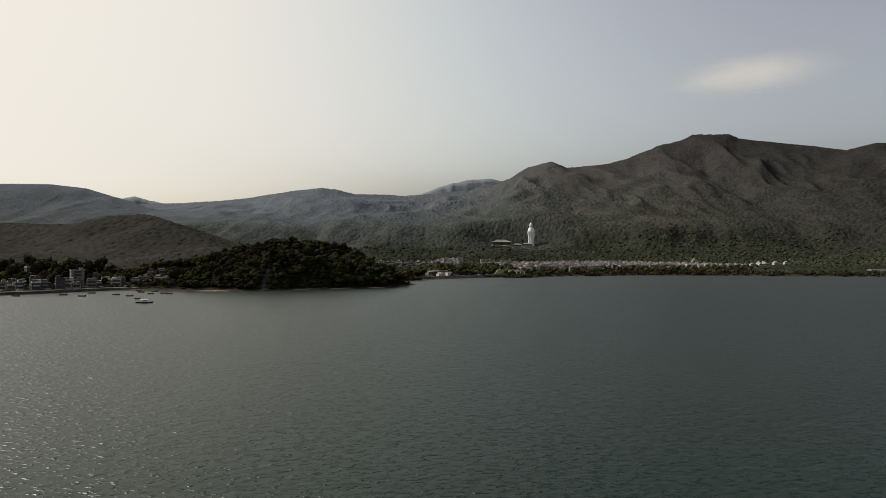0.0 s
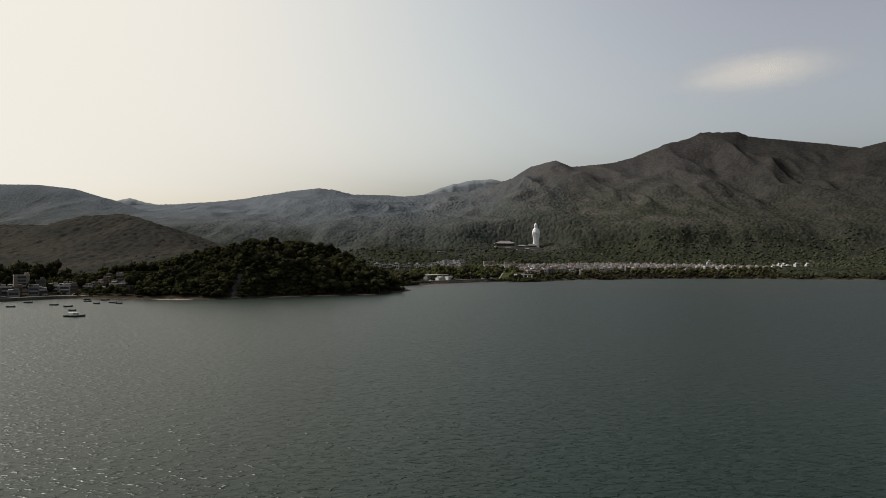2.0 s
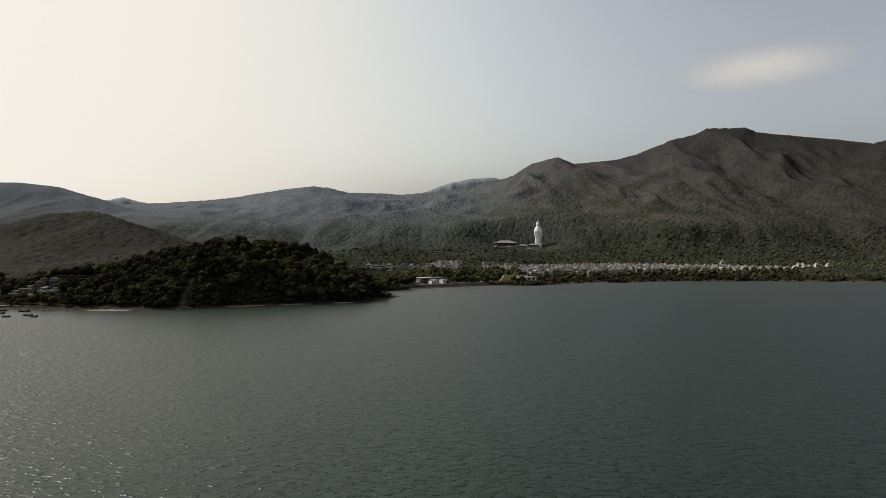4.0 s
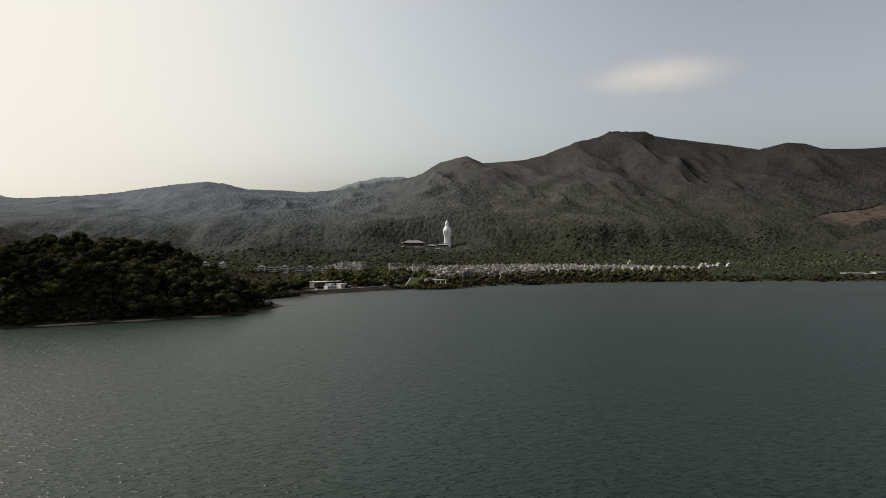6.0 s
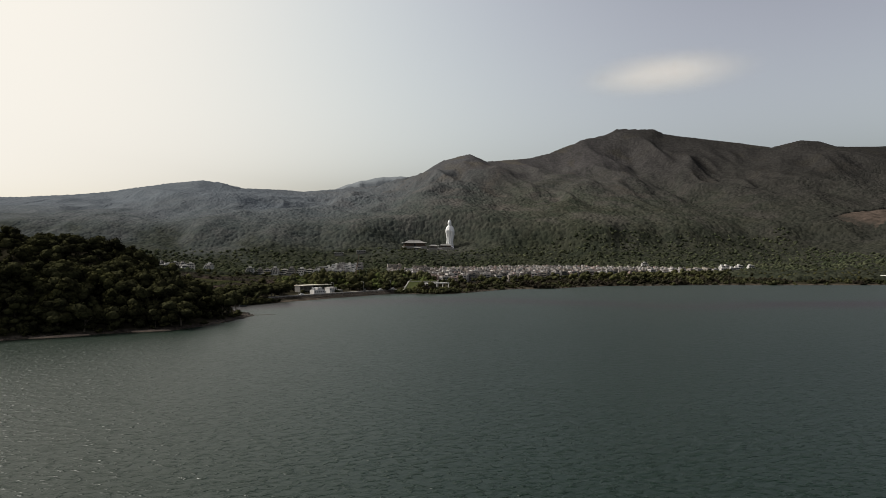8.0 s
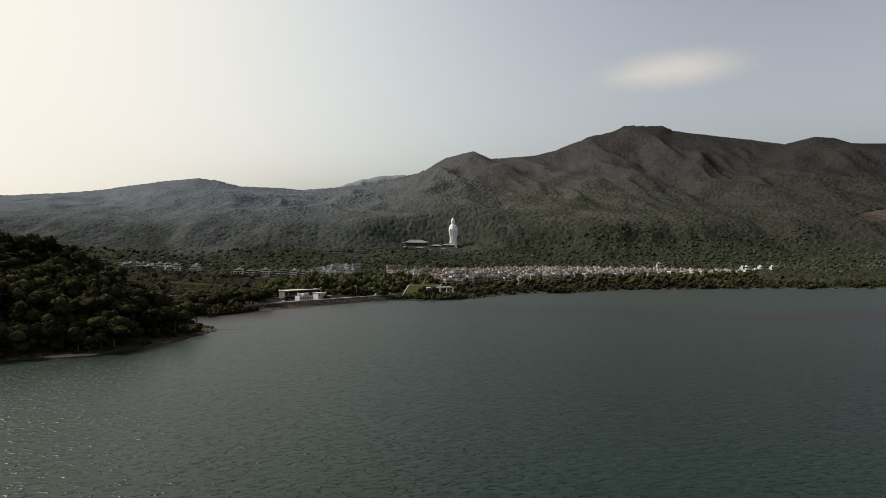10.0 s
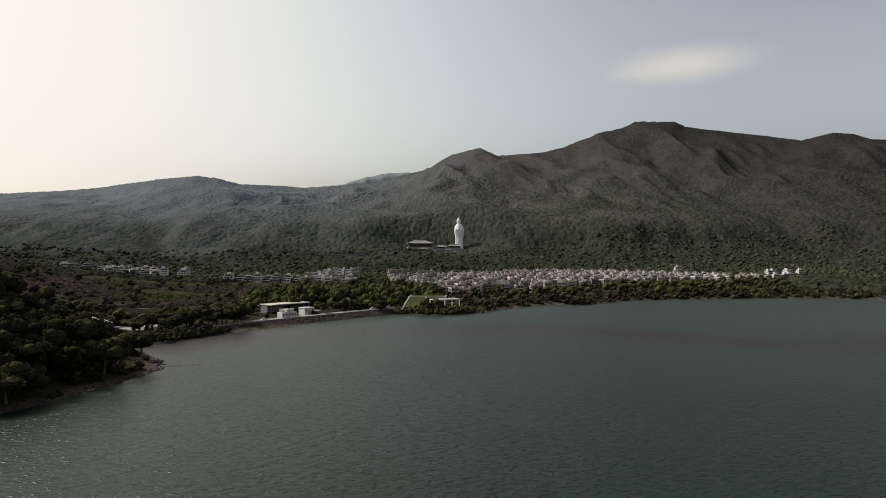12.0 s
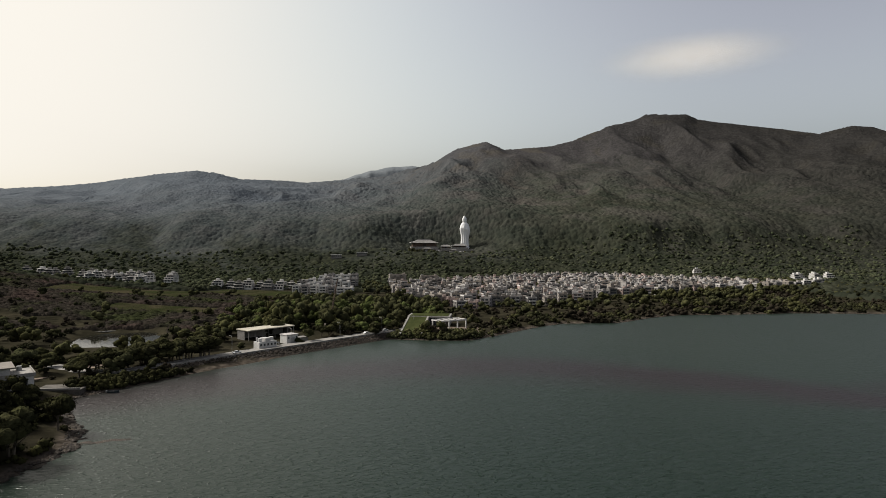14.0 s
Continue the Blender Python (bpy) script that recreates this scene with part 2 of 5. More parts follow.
def along(line, x, y):
    """Distance from points to a polyline, and the line's height there, blended softly between its pieces."""
    x, y = np.asarray(x, float), np.asarray(y, float)
    ds, zs = [], []
    for a, b in zip(line[:-1], line[1:]):
        dx, dy = b[0] - a[0], b[1] - a[1]
        s = np.clip(((x - a[0]) * dx + (y - a[1]) * dy) / (dx * dx + dy * dy), 0, 1)
        ds.append(np.hypot(x - a[0] - s * dx, y - a[1] - s * dy))
        if len(a) > 2:
            zs.append(a[2] + s * (b[2] - a[2]))
    best = np.min(np.stack(ds), axis=0)
    if not zs:
        return best, best * 0
    ws = [np.exp(-(d - best) / (3 + 0.15 * best)) for d in ds]
    return best, sum(w * z for w, z in zip(ws, zs)) / sum(ws)


def inland(x, y):
    """Distance from the water's edge, positive on land."""
    x, y = np.asarray(x, float), np.asarray(y, float)
    d, _ = along(SHORE, x, y)
    ring = SHORE + [(2600, 9000), (-2600, 9000)]
    odd = np.zeros(x.shape, bool)
    for a, b in zip(ring, ring[1:] + ring[:1]):
        if a[1] != b[1]:
            odd ^= ((a[1] > y) != (b[1] > y)) & (x < (b[0] - a[0]) * (y - a[1]) / (b[1] - a[1]) + a[0])
    return np.where(odd, d, -d)


def smooth(a, b, v):
    t = np.clip((v - a) / (b - a), 0, 1)
    return t * t * (3 - 2 * t)


POND = (-99, 870, 25, 33, 14)       # x, y, half length, half width, turn


def in_pond(x, y, grow=1.0):
    c, s = math.cos(radians(POND[4])), math.sin(radians(POND[4]))
    u, v = (x - POND[0]) * c + (y - POND[1]) * s, -(x - POND[0]) * s + (y - POND[1]) * c
    return (u / POND[2] / grow) ** 4 + (v / POND[3] / grow) ** 4


def ground_z(x, y):
    x, y = np.asarray(x, float), np.asarray(y, float)
    d = inland(x, y)
    sea = np.maximum(-7, 0.15 + d * 0.14)
    plain = 0.15 + 2.4 * smooth(0, 10, d) + 0.012 * np.maximum(d - 20, 0) + 0.25 * fbm(x / 40, y / 40, 3) * smooth(5, 60, d)
    dc, zc = along(CREST, x, y)
    u = np.clip(dc / 1330, 0, 1)
    north = y > np.interp(x, [p[0] for p in CREST], [p[1] for p in CREST])
    u = np.where(north, np.clip(dc / 700, 0, 1), u)
    warp = 60 * fbm(x / 400, y / 400, 3)
    gully = fbm((x + 1.6 * warp) / 300, (y + warp) / 600, 3, ridged=True)
    free = 1 - np.exp(-(dc / 260) ** 1.6)
    m = zc * (1 - u) ** 1.55
    m = m + m * 0.34 * (gully - 0.25) * free
    foot = np.interp(x, [-900, -420, -330, -100, 0, 90, 200, 370, 480, 590, 760, 1000, 1300], [1250, 1330, 1400, 1330, 1270, 1290, 1350, 1440, 1420, 1330, 1300, 1250, 1200])
    rise = smooth(-60, 360, y - foot)
    m = m * (0.06 + 0.94 * rise)
    h = m
    for line, w in SPURS:
        ds, zs = along(line, x, y)
        zs = zs * (rise if line[0][1] > 2000 else 1.0)
        sp = zs * np.exp(-(ds / w) ** 1.5) * (1 + 0.16 * (gully - 0.3) * smooth(0.15, 0.7, ds / w))
        soft = 32 * smooth(20, 100, np.maximum(sp, h)) * free      # spurs blend into the slope
        h = 0.5 * (sp + h + np.sqrt((sp - h) ** 2 + soft ** 2))
    h = h * smooth(40, 340, d)
    for line, w in HEAD:
        ds, zs = along(line, x, y)
        hd = zs * np.exp(-(ds / w) ** 2.2) * smooth(-2, 20, d)
        pad = smooth(0.9, 1.9, np.sqrt(((x + 84) / 21) ** 2 + ((y - 730) / 19) ** 2))
        h = np.maximum(h, hd * pad)
    z = plain + np.maximum(h - 3, 0) - (plain - 2.5) * smooth(15, 130, h)
    court = smooth(2.5, 0.7, np.sqrt(((x - 205) / 92) ** 2 + ((y - 1664) / np.where(y > 1664, 64, 90)) ** 2))
    z = z * (1 - court) + np.minimum(z, 42.5 + 7 * smooth(1650, 1695, y)) * court
    hole = smooth(1.5, 0.8, in_pond(x, y))
    z = np.where(d > 0, z * (1 - hole) + 1.2 * hole, sea)
    return z


def axis(*runs):
    out = [runs[0][0]]
    for a, b, step in runs:
        n = max(1, round((b - a) / step))
        out += list(a + (b - a) * (np.arange(n) + 1) / n)
    return np.array(out)


gx = axis((-2600, -1850, 22), (-1850, -1300, 12), (-1300, -460, 13), (-460, 760, 6.5), (760, 1900, 12), (1900, 2600, 22))
gy = axis((330, 470, 14), (470, 1080, 5.5), (1080, 1500, 9), (1500, 2900, 11.5), (2900, 3500, 30))
GX, GY = np.meshgrid(gx, gy)
GZ = ground_z(GX, GY)
nx, ny = len(gx), len(gy)
ii = np.arange(nx * ny).reshape(ny, nx)
quads = np.stack([ii[:-1, :-1], ii[:-1, 1:], ii[1:, 1:], ii[1:, :-1]], -1).reshape(-1, 4)


class Nodes:
    """Short hands for building a material on world position."""

    def __init__(self, name):
        self.m, self.n, self.l, self.p = nodes_of(name)
        self.geo = self.n.new("ShaderNodeNewGeometry")
        self.sep = self.n.new("ShaderNodeSeparateXYZ")
        self.l.new(self.geo.outputs["Position"], self.sep.inputs[0])

    def noise(self, scale, detail, dist=0.0):
        t = self.n.new("ShaderNodeTexNoise")
        t.inputs["Scale"].default_value, t.inputs["Detail"].default_value, t.inputs["Distortion"].default_value = scale, detail, dist
        self.l.new(self.geo.outputs["Position"], t.inputs["Vector"])
        return t.outputs["Fac"]

    def crowns(self, size):
        """One cell for each crown: a tone of its own, and a dome for the relief."""
        v = self.n.new("ShaderNodeTexVoronoi")
        v.voronoi_dimensions, v.inputs["Scale"].default_value = "2D", 1.0 / size
        self.l.new(self.geo.outputs["Position"], v.inputs["Vector"])
        tone = self.n.new("ShaderNodeSeparateXYZ")
        self.l.new(v.outputs["Color"], tone.inputs[0])
        return tone.outputs["X"], self.math("SUBTRACT", 1.0, v.outputs["Distance"])

    def mix(self, fac, a, b):
        x = self.n.new("ShaderNodeMix")
        x.data_type = "RGBA"
        for sock, v in ((x.inputs["Factor"], fac), (x.inputs["A"], a), (x.inputs["B"], b)):
            if isinstance(v, tuple):
                sock.default_value = (*v, 1)
            else:
                self.l.new(v, sock)
        return x.outputs["Result"]

    def span(self, v, a, b):
        r = self.n.new("ShaderNodeMapRange")
        r.inputs["From Min"].default_value, r.inputs["From Max"].default_value = a, b
        self.l.new(v, r.inputs["Value"])
        return r.outputs[0]

    def math(self, op, a, b):
        q = self.n.new("ShaderNodeMath")
        q.operation = op
        for s, v in ((q.inputs[0], a), (q.inputs[1], b)):
            if isinstance(v, (int, float)):
                s.default_value = v
            else:
                self.l.new(v, s)
        return q.outputs[0]

    def waver(self, v, noise_, size):
        return self.math("ADD", v, self.math("MULTIPLY", self.math("SUBTRACT", noise_, 0.5), size))

    def relief(self, *pairs):
        last = None
        for height, strength, dist in pairs:
            b_ = self.n.new("ShaderNodeBump")
            b_.inputs["Strength"].default_value, b_.inputs["Distance"].default_value = strength, dist
            self.l.new(height, b_.inputs["Height"])
            if last:
                self.l.new(last, b_.inputs["Normal"])
            last = b_.outputs[0]
        self.l.new(last, self.p.inputs["Normal"])

    def finish(self, col, rough=0.95, spec=0.0):
        self.l.new(col, self.p.inputs["Base Color"])
        self.p.inputs["Roughness"].default_value, self.p.inputs["Specular IOR Level"].default_value = rough, spec
        return self.m

    def cover(self, mid, fine, gain=1.0):
        """Plant cover of the hills: green woods, darker towards the east, brown scrub on the heights; far western
        slopes get haze as blue-grey colour.
        """
        def two(lo, hi):
            lo, hi = [tuple(0.64 * (a + b) + k * (b - a) for a, b in zip(lo, hi)) for k in (-0.46, 0.46)]
            return self.mix(fine, tuple(gain * c for c in lo), tuple(gain * c for c in hi))
        x = self.waver(self.sep.outputs["X"], mid, 420.0)
        z = self.waver(self.sep.outputs["Z"], mid, 300.0)
        # woods: deep green and olive patches, brown grass and scrub up high; low slopes darkened for gaps between
        # crowns, heights greyed: shade and haze in the colour
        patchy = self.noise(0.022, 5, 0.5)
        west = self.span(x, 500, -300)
        low = self.mix(self.span(patchy, 0.42, 0.60), two((0.008, 0.010, 0.007), (0.023, 0.025, 0.017)), two((0.011, 0.012, 0.008), (0.030, 0.032, 0.021)))
        mean = self.mix(self.span(patchy, 0.40, 0.62), two((0.016, 0.019, 0.014), (0.036, 0.039, 0.030)), two((0.025, 0.025, 0.020), (0.047, 0.046, 0.037)))
        col = self.mix(self.span(z, 20, 190), low, mean)
        col = self.mix(self.span(z, 170, 370), col, two((0.028, 0.027, 0.027), (0.050, 0.047, 0.047)))
        scar = self.math("MULTIPLY", self.span(mid, 0.54, 0.66), self.span(z, 60, 260))
        col = self.mix(scar, col, two((0.038, 0.035, 0.030), (0.058, 0.053, 0.046)))
        east = self.span(x, 650, 1300)      # tone darkens towards the east
        col = self.mix(self.math("MULTIPLY", east, 0.8), col, two((0.010, 0.010, 0.009), (0.022, 0.021, 0.019)))
        # distance haze put into the colour: far western slopes turn pale blue-grey
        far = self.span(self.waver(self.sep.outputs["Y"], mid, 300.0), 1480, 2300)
        haze_tint = self.math("MULTIPLY", self.math("MULTIPLY", west, far), self.span(z, -20, 80))
        return self.mix(haze_tint, col, self.mix(self.span(patchy, 0.40, 0.62), two((0.064, 0.073, 0.082), (0.075, 0.085, 0.094)), two((0.073, 0.081, 0.090), (0.083, 0.092, 0.101))))


def land_material():
    k = Nodes("hillside")
    mid, fine, tiny = k.noise(0.009, 6, 0.6), k.noise(0.06, 5), k.noise(0.35, 4)
    tone, dome = k.crowns(5.5)
    floor = k.mix(k.span(fine, 0.35, 0.65), (0.016, 0.015, 0.010), (0.036, 0.032, 0.021))
    inner = k.waver(k.sep.outputs["Y"], mid, 300.0)
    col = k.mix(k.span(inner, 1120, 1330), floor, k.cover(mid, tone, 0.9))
    # bare earth of a cut terrace on the slope
    ex = k.math("DIVIDE", k.math("SUBTRACT", k.sep.outputs["X"], 1320.0), 180.0)
    ey = k.math("DIVIDE", k.math("SUBTRACT", k.sep.outputs["Y"], 1615.0), 80.0)
    rr = k.waver(k.math("ADD", k.math("MULTIPLY", ex, ex), k.math("MULTIPLY", ey, ey)), mid, 4.5)
    earth = k.mix(k.span(fine, 0.35, 0.65), (0.035, 0.028, 0.023), (0.085, 0.066, 0.054))
    col = k.mix(k.span(rr, 1.1, 0.5), col, earth)
    # shore strip: sand and stones
    strand = k.mix(k.span(tiny, 0.35, 0.65), (0.030, 0.025, 0.020), (0.09, 0.075, 0.06))
    low = k.waver(k.sep.outputs["Z"], fine, 1.6)
    col = k.mix(k.span(low, 1.5, 0.6), col, strand)
    k.relief((fine, 0.5, 4.0), (dome, 0.35, 2.0), (tiny, 0.5, 1.0))
    return k.finish(col)


def woods_material():
    k = Nodes("foliage")
    mid, leaf = k.noise(0.009, 6, 0.6), k.noise(0.9, 4)
    tone, dome = k.crowns(6.0)
    k.relief((dome, 0.40, 2.6), (leaf, 0.40, 0.6))
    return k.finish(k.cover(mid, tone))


def scrub_material():
    """Leafless brown scrub and reeds of the coastal plain, with greener patches."""
    k = Nodes("plain_scrub")
    mid, leaf = k.noise(0.016, 5, 0.8), k.noise(1.2, 4)
    tone, dome = k.crowns(3.2)
    col = k.mix(tone, (0.017, 0.015, 0.012), (0.030, 0.026, 0.021))
    col = k.mix(k.span(mid, 0.52, 0.62), col, k.mix(tone, (0.012, 0.014, 0.007), (0.032, 0.036, 0.016)))
    col = k.mix(k.span(mid, 0.45, 0.36), col, k.mix(tone, (0.023, 0.017, 0.014), (0.046, 0.034, 0.029)))
    k.relief((dome, 0.6, 2.0), (leaf, 0.7, 0.8))
    return k.finish(col)


SCRUBLAND = scrub_material()


LEAF = woods_material()
HILLSIDE = land_material()
ground = new("ground", cloud_mesh("ground", np.stack([GX.ravel(), GY.ravel(), GZ.ravel()], 1), quads, HILLSIDE, smooth=True))
tagged(ground, "wooded coastal plain rising to brown-green mountain slopes", "ground", kind="structure")


def patch(name, x0, x1, y0, y1, turn, material, lift=0.25):
    """A strip of ground cover that follows the land."""
    u, v = np.meshgrid(np.linspace(-1, 1, 24), np.linspace(-1, 1, 14))
    wob = 1 + 0.16 * fbm(u * 2 + x0, v * 2 + y0, 2)
    cx, cy, hx, hy = (x0 + x1) / 2, (y0 + y1) / 2, (x1 - x0) / 2, (y1 - y0) / 2
    c, s_ = math.cos(radians(turn)), math.sin(radians(turn))
    X, Y = cx + (u * hx * c - v * hy * s_) * wob, cy + (u * hx * s_ + v * hy * c) * wob
    edge = np.maximum(np.abs(u), np.abs(v)) > 0.97
    Z = ground_z(X, Y) + np.where(edge, -0.6, lift)
    i = np.arange(X.size).reshape(X.shape)
    q = np.stack([i[:-1, :-1], i[:-1, 1:], i[1:, 1:], i[1:, :-1]], -1).reshape(-1, 4)
    return new(name, cloud_mesh(name, np.stack([X.ravel(), Y.ravel(), Z.ravel()], 1), q, material, True))


for a in ((-262, -120, 1082, 1184, 4), (-135, 5, 1125, 1205, -25), (-330, -262, 1000, 1060, 10), (-160, -70, 985, 1030, 3)):
    tagged(patch("meadow", *a, FIELD), "rough green-brown meadow on the coastal plain", "meadow", kind="structure")


# far ridges behind the main crest; distance haze is put into their pale blue-grey colour
RIDGE = surface("hazed_scrub", (0.095, 0.108, 0.118), (0.125, 0.138, 0.148), 0.05, 0.95, 0.3)


def far_ridge(name, x0, x1, y, peaks, seed):
    xs, ys = np.linspace(x0, x1, 90), np.linspace(-260, 260, 15)
    X, Y = np.meshgrid(xs, ys)
    top = np.interp(X, [p[0] for p in peaks], [p[1] for p in peaks]) + 10 * fbm(X / 90, Y * 0 + seed, 4)
    Z = top * (1 - np.abs(Y / 260) ** 1.3) * (1 + 0.12 * fbm(X / 120, Y / 160, 4, True) * np.minimum(np.abs(Y) / 90, 1))
    i = np.arange(X.size).reshape(X.shape)
    q = np.stack([i[:-1, :-1], i[:-1, 1:], i[1:, 1:], i[1:, :-1]], -1).reshape(-1, 4)
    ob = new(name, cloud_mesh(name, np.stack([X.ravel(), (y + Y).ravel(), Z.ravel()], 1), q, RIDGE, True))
    return tagged(ob, "distant bare ridge behind the near mountains, haze put into its colour", "ridge", kind="structure")


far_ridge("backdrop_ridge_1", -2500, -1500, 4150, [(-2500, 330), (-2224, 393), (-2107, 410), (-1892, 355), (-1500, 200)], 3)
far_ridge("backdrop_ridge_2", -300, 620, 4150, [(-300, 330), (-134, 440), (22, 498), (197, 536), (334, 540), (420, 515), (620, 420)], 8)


# ---- the sea ----
LANE_Y = 772.0


def water_material(name="harbour_water", deep_=(0.003, 0.011, 0.006), far_pale_=(0.014, 0.023, 0.016), lane_=(0.013, 0.009, 0.009), rough=0.34, chop_=0.19, swell_=0.30):
    m, n, l, p = nodes_of(name)
    geo = n.new("ShaderNodeNewGeometry")

    def noise_at(scale, detail, stretch=(1, 1, 1), dist=0.0, rough=0.5):
        mp = n.new("ShaderNodeMapping")
        mp.inputs["Scale"].default_value = stretch
        mp.inputs["Rotation"].default_value = (0, 0, radians(-38))
        l.new(geo.outputs["Position"], mp.inputs["Vector"])
        t = n.new("ShaderNodeTexNoise")
        t.inputs["Scale"].default_value, t.inputs["Detail"].default_value = scale, detail
        t.inputs["Distortion"].default_value, t.inputs["Roughness"].default_value = dist, rough
        l.new(mp.outputs[0], t.inputs["Vector"])
        return t.outputs["Fac"]
    swell, chop, streak = noise_at(0.26, 3, (1, 1.9, 1), 0.4), noise_at(0.80, 2, (0.7, 1.35, 1), 0.6, 0.5), noise_at(0.006, 4, (0.5, 2.2, 1), 1.0)
    lone = n.new("ShaderNodeMapRange")      # wavelets stand apart, the water between them lies flat
    lone.interpolation_type = "SMOOTHSTEP"
    lone.inputs["From Min"].default_value, lone.inputs["From Max"].default_value = 0.50, 0.80
    l.new(chop, lone.inputs["Value"])
    chop = lone.outputs[0]
    # a broad lane of brown, silty water that drifts along the bay
    sep = n.new("ShaderNodeSeparateXYZ")
    l.new(geo.outputs["Position"], sep.inputs[0])
    shift, off, side, lane = (n.new("ShaderNodeMath") for _ in range(4))
    shift.operation, shift.inputs[1].default_value, shift.inputs[2].default_value = "MULTIPLY_ADD", -70.0, 35.0
    l.new(streak, shift.inputs[0])
    off.operation = "ADD"
    bow, arc = n.new("ShaderNodeMath"), n.new("ShaderNodeMath")      # the lane bends in an arc across the bay
    bow.operation, bow.inputs[1].default_value = "SUBTRACT", 80.0
    l.new(sep.outputs["X"], bow.inputs[0])
    square, bent = n.new("ShaderNodeMath"), n.new("ShaderNodeMath")
    square.operation, bent.operation, bent.inputs[1].default_value = "MULTIPLY", "MINIMUM", 30000.0
    l.new(bow.outputs[0], square.inputs[0]), l.new(bow.outputs[0], square.inputs[1]), l.new(square.outputs[0], bent.inputs[0])
    arc.operation, arc.inputs[1].default_value = "MULTIPLY_ADD", 0.0028
    l.new(bent.outputs[0], arc.inputs[0]), l.new(sep.outputs["Y"], arc.inputs[2])
    l.new(arc.outputs[0], off.inputs[0]), l.new(shift.outputs[0], off.inputs[1])
    side.operation, side.inputs[1].default_value = "SUBTRACT", LANE_Y
    l.new(off.outputs[0], side.inputs[0])
    lane.operation = "ABSOLUTE"
    l.new(side.outputs[0], lane.inputs[0])
    fade = n.new("ShaderNodeMapRange")
    fade.interpolation_type = "SMOOTHSTEP"
    fade.inputs["From Min"].default_value, fade.inputs["From Max"].default_value = 46.0, 2.0
    l.new(lane.outputs[0], fade.inputs["Value"])
    mixc = n.new("ShaderNodeMix")
    mixc.data_type = "RGBA"
    # paler up the bay: partly silty shallows, partly sky reflection put into the colour
    depth, far_pale = n.new("ShaderNodeMapRange"), n.new("ShaderNodeMix")
    depth.inputs["From Min"].default_value, depth.inputs["From Max"].default_value = 520.0, 880.0
    far_pale.data_type = "RGBA"
    far_pale.inputs["A"].default_value, far_pale.inputs["B"].default_value = (*deep_, 1), (*far_pale_, 1)
    l.new(off.outputs[0], depth.inputs["Value"]), l.new(depth.outputs[0], far_pale.inputs["Factor"])
    mixc.inputs["B"].default_value = (*lane_, 1)
    l.new(far_pale.outputs["Result"], mixc.inputs["A"])
    l.new(fade.outputs[0], mixc.inputs["Factor"]), l.new(mixc.outputs["Result"], p.inputs["Base Color"])
    p.inputs["IOR"].default_value = 1.333
    p.inputs["Roughness"].default_value = rough
    p.inputs["Specular IOR Level"].default_value = 0.37
    b1, b2 = n.new("ShaderNodeBump"), n.new("ShaderNodeBump")
    b1.inputs["Strength"].default_value, b1.inputs["Distance"].default_value = 1.0, swell_
    b2.inputs["Strength"].default_value, b2.inputs["Distance"].default_value = 1.0, chop_
    l.new(swell, b1.inputs["Height"]), l.new(chop, b2.inputs["Height"])
    l.new(b1.outputs[0], b2.inputs["Normal"]), l.new(b2.outputs[0], p.inputs["Normal"])
    return m


WATER = water_material()
POND_WATER = water_material("pond_water", *[(0.012, 0.012, 0.009)] * 3, 0.06, 0.004, 0.01)
bm = bmesh.new()
bmesh.ops.create_grid(bm, x_segments=24, y_segments=24, size=4800)
sea = part("water", bm, WATER)
tagged(sea, "dark green rippled harbour water under a pale sky", "water", kind="structure")

# ---- trees ----
ICO = bmesh.new()
bmesh.ops.create_icosphere(ICO, subdivisions=1, radius=1)
ICO_V = np.array([v.co[:] for v in ICO.verts])
ICO_F = np.array([[v.index for v in f.verts] for f in ICO.faces])
ICO.free()
ICO = bmesh.new()
bmesh.ops.create_icosphere(ICO, subdivisions=2, radius=1)
ICO2_V = np.array([v.co[:] for v in ICO.verts])
ICO2_F = np.array([[v.index for v in f.verts] for f in ICO.faces])
ICO.free()


def leafy(seed, lobes, leaves, radius, height, base, leaf, flat=0.75, fine=False):
    """Verts and triangles of a crown: lobes of many bent leaf sprays round dark inner cores; the crown's foot is at z = base."""
    r = np.random.RandomState(seed)
    V, F, n = [], [], 0
    for k in range(lobes):
        a = r.rand() * 2 * np.pi
        q = np.sqrt(r.rand()) * radius * 0.60 * (k > 0)
        zc = base + height * (0.35 + 0.45 * r.rand()) * (1 - 0.35 * (q / radius) ** 2)
        c = np.array([q * np.cos(a), q * np.sin(a), zc])
        lr = radius * (0.36 + 0.20 * r.rand())
        cv, cf = (ICO2_V, ICO2_F) if fine else (ICO_V, ICO_F)
        core = cv * lr * (0.72 + 0.30 * r.rand(len(cv), 1)) * [1, 1, flat] + c
        V.append(core), F.append(cf + n)
        n += len(core)
        d = r.randn(leaves, 3)
        d[:, 2] = d[:, 2] * 0.8 + 0.35
        d /= np.linalg.norm(d, axis=1)[:, None]
        pos = c + d * lr * [1, 1, flat] * (0.82 + 0.26 * r.rand(leaves, 1))
        nrm = 0.9 * d + 0.4 * r.randn(leaves, 3) + [0, 0, 0.3]
        nrm /= np.linalg.norm(nrm, axis=1)[:, None]
        t = np.cross(nrm, r.randn(leaves, 3))
        t /= np.linalg.norm(t, axis=1)[:, None]
        b = np.cross(nrm, t)
        s = leaf * (0.6 + 0.8 * r.rand(leaves, 1))
        quad = np.stack([pos - t * s, pos - b * s * 0.55 + nrm * s * 0.2, pos + t * s, pos + b * s * 0.55 + nrm * s * 0.2], 1).reshape(-1, 3)
        i = n + 4 * np.arange(leaves)[:, None]
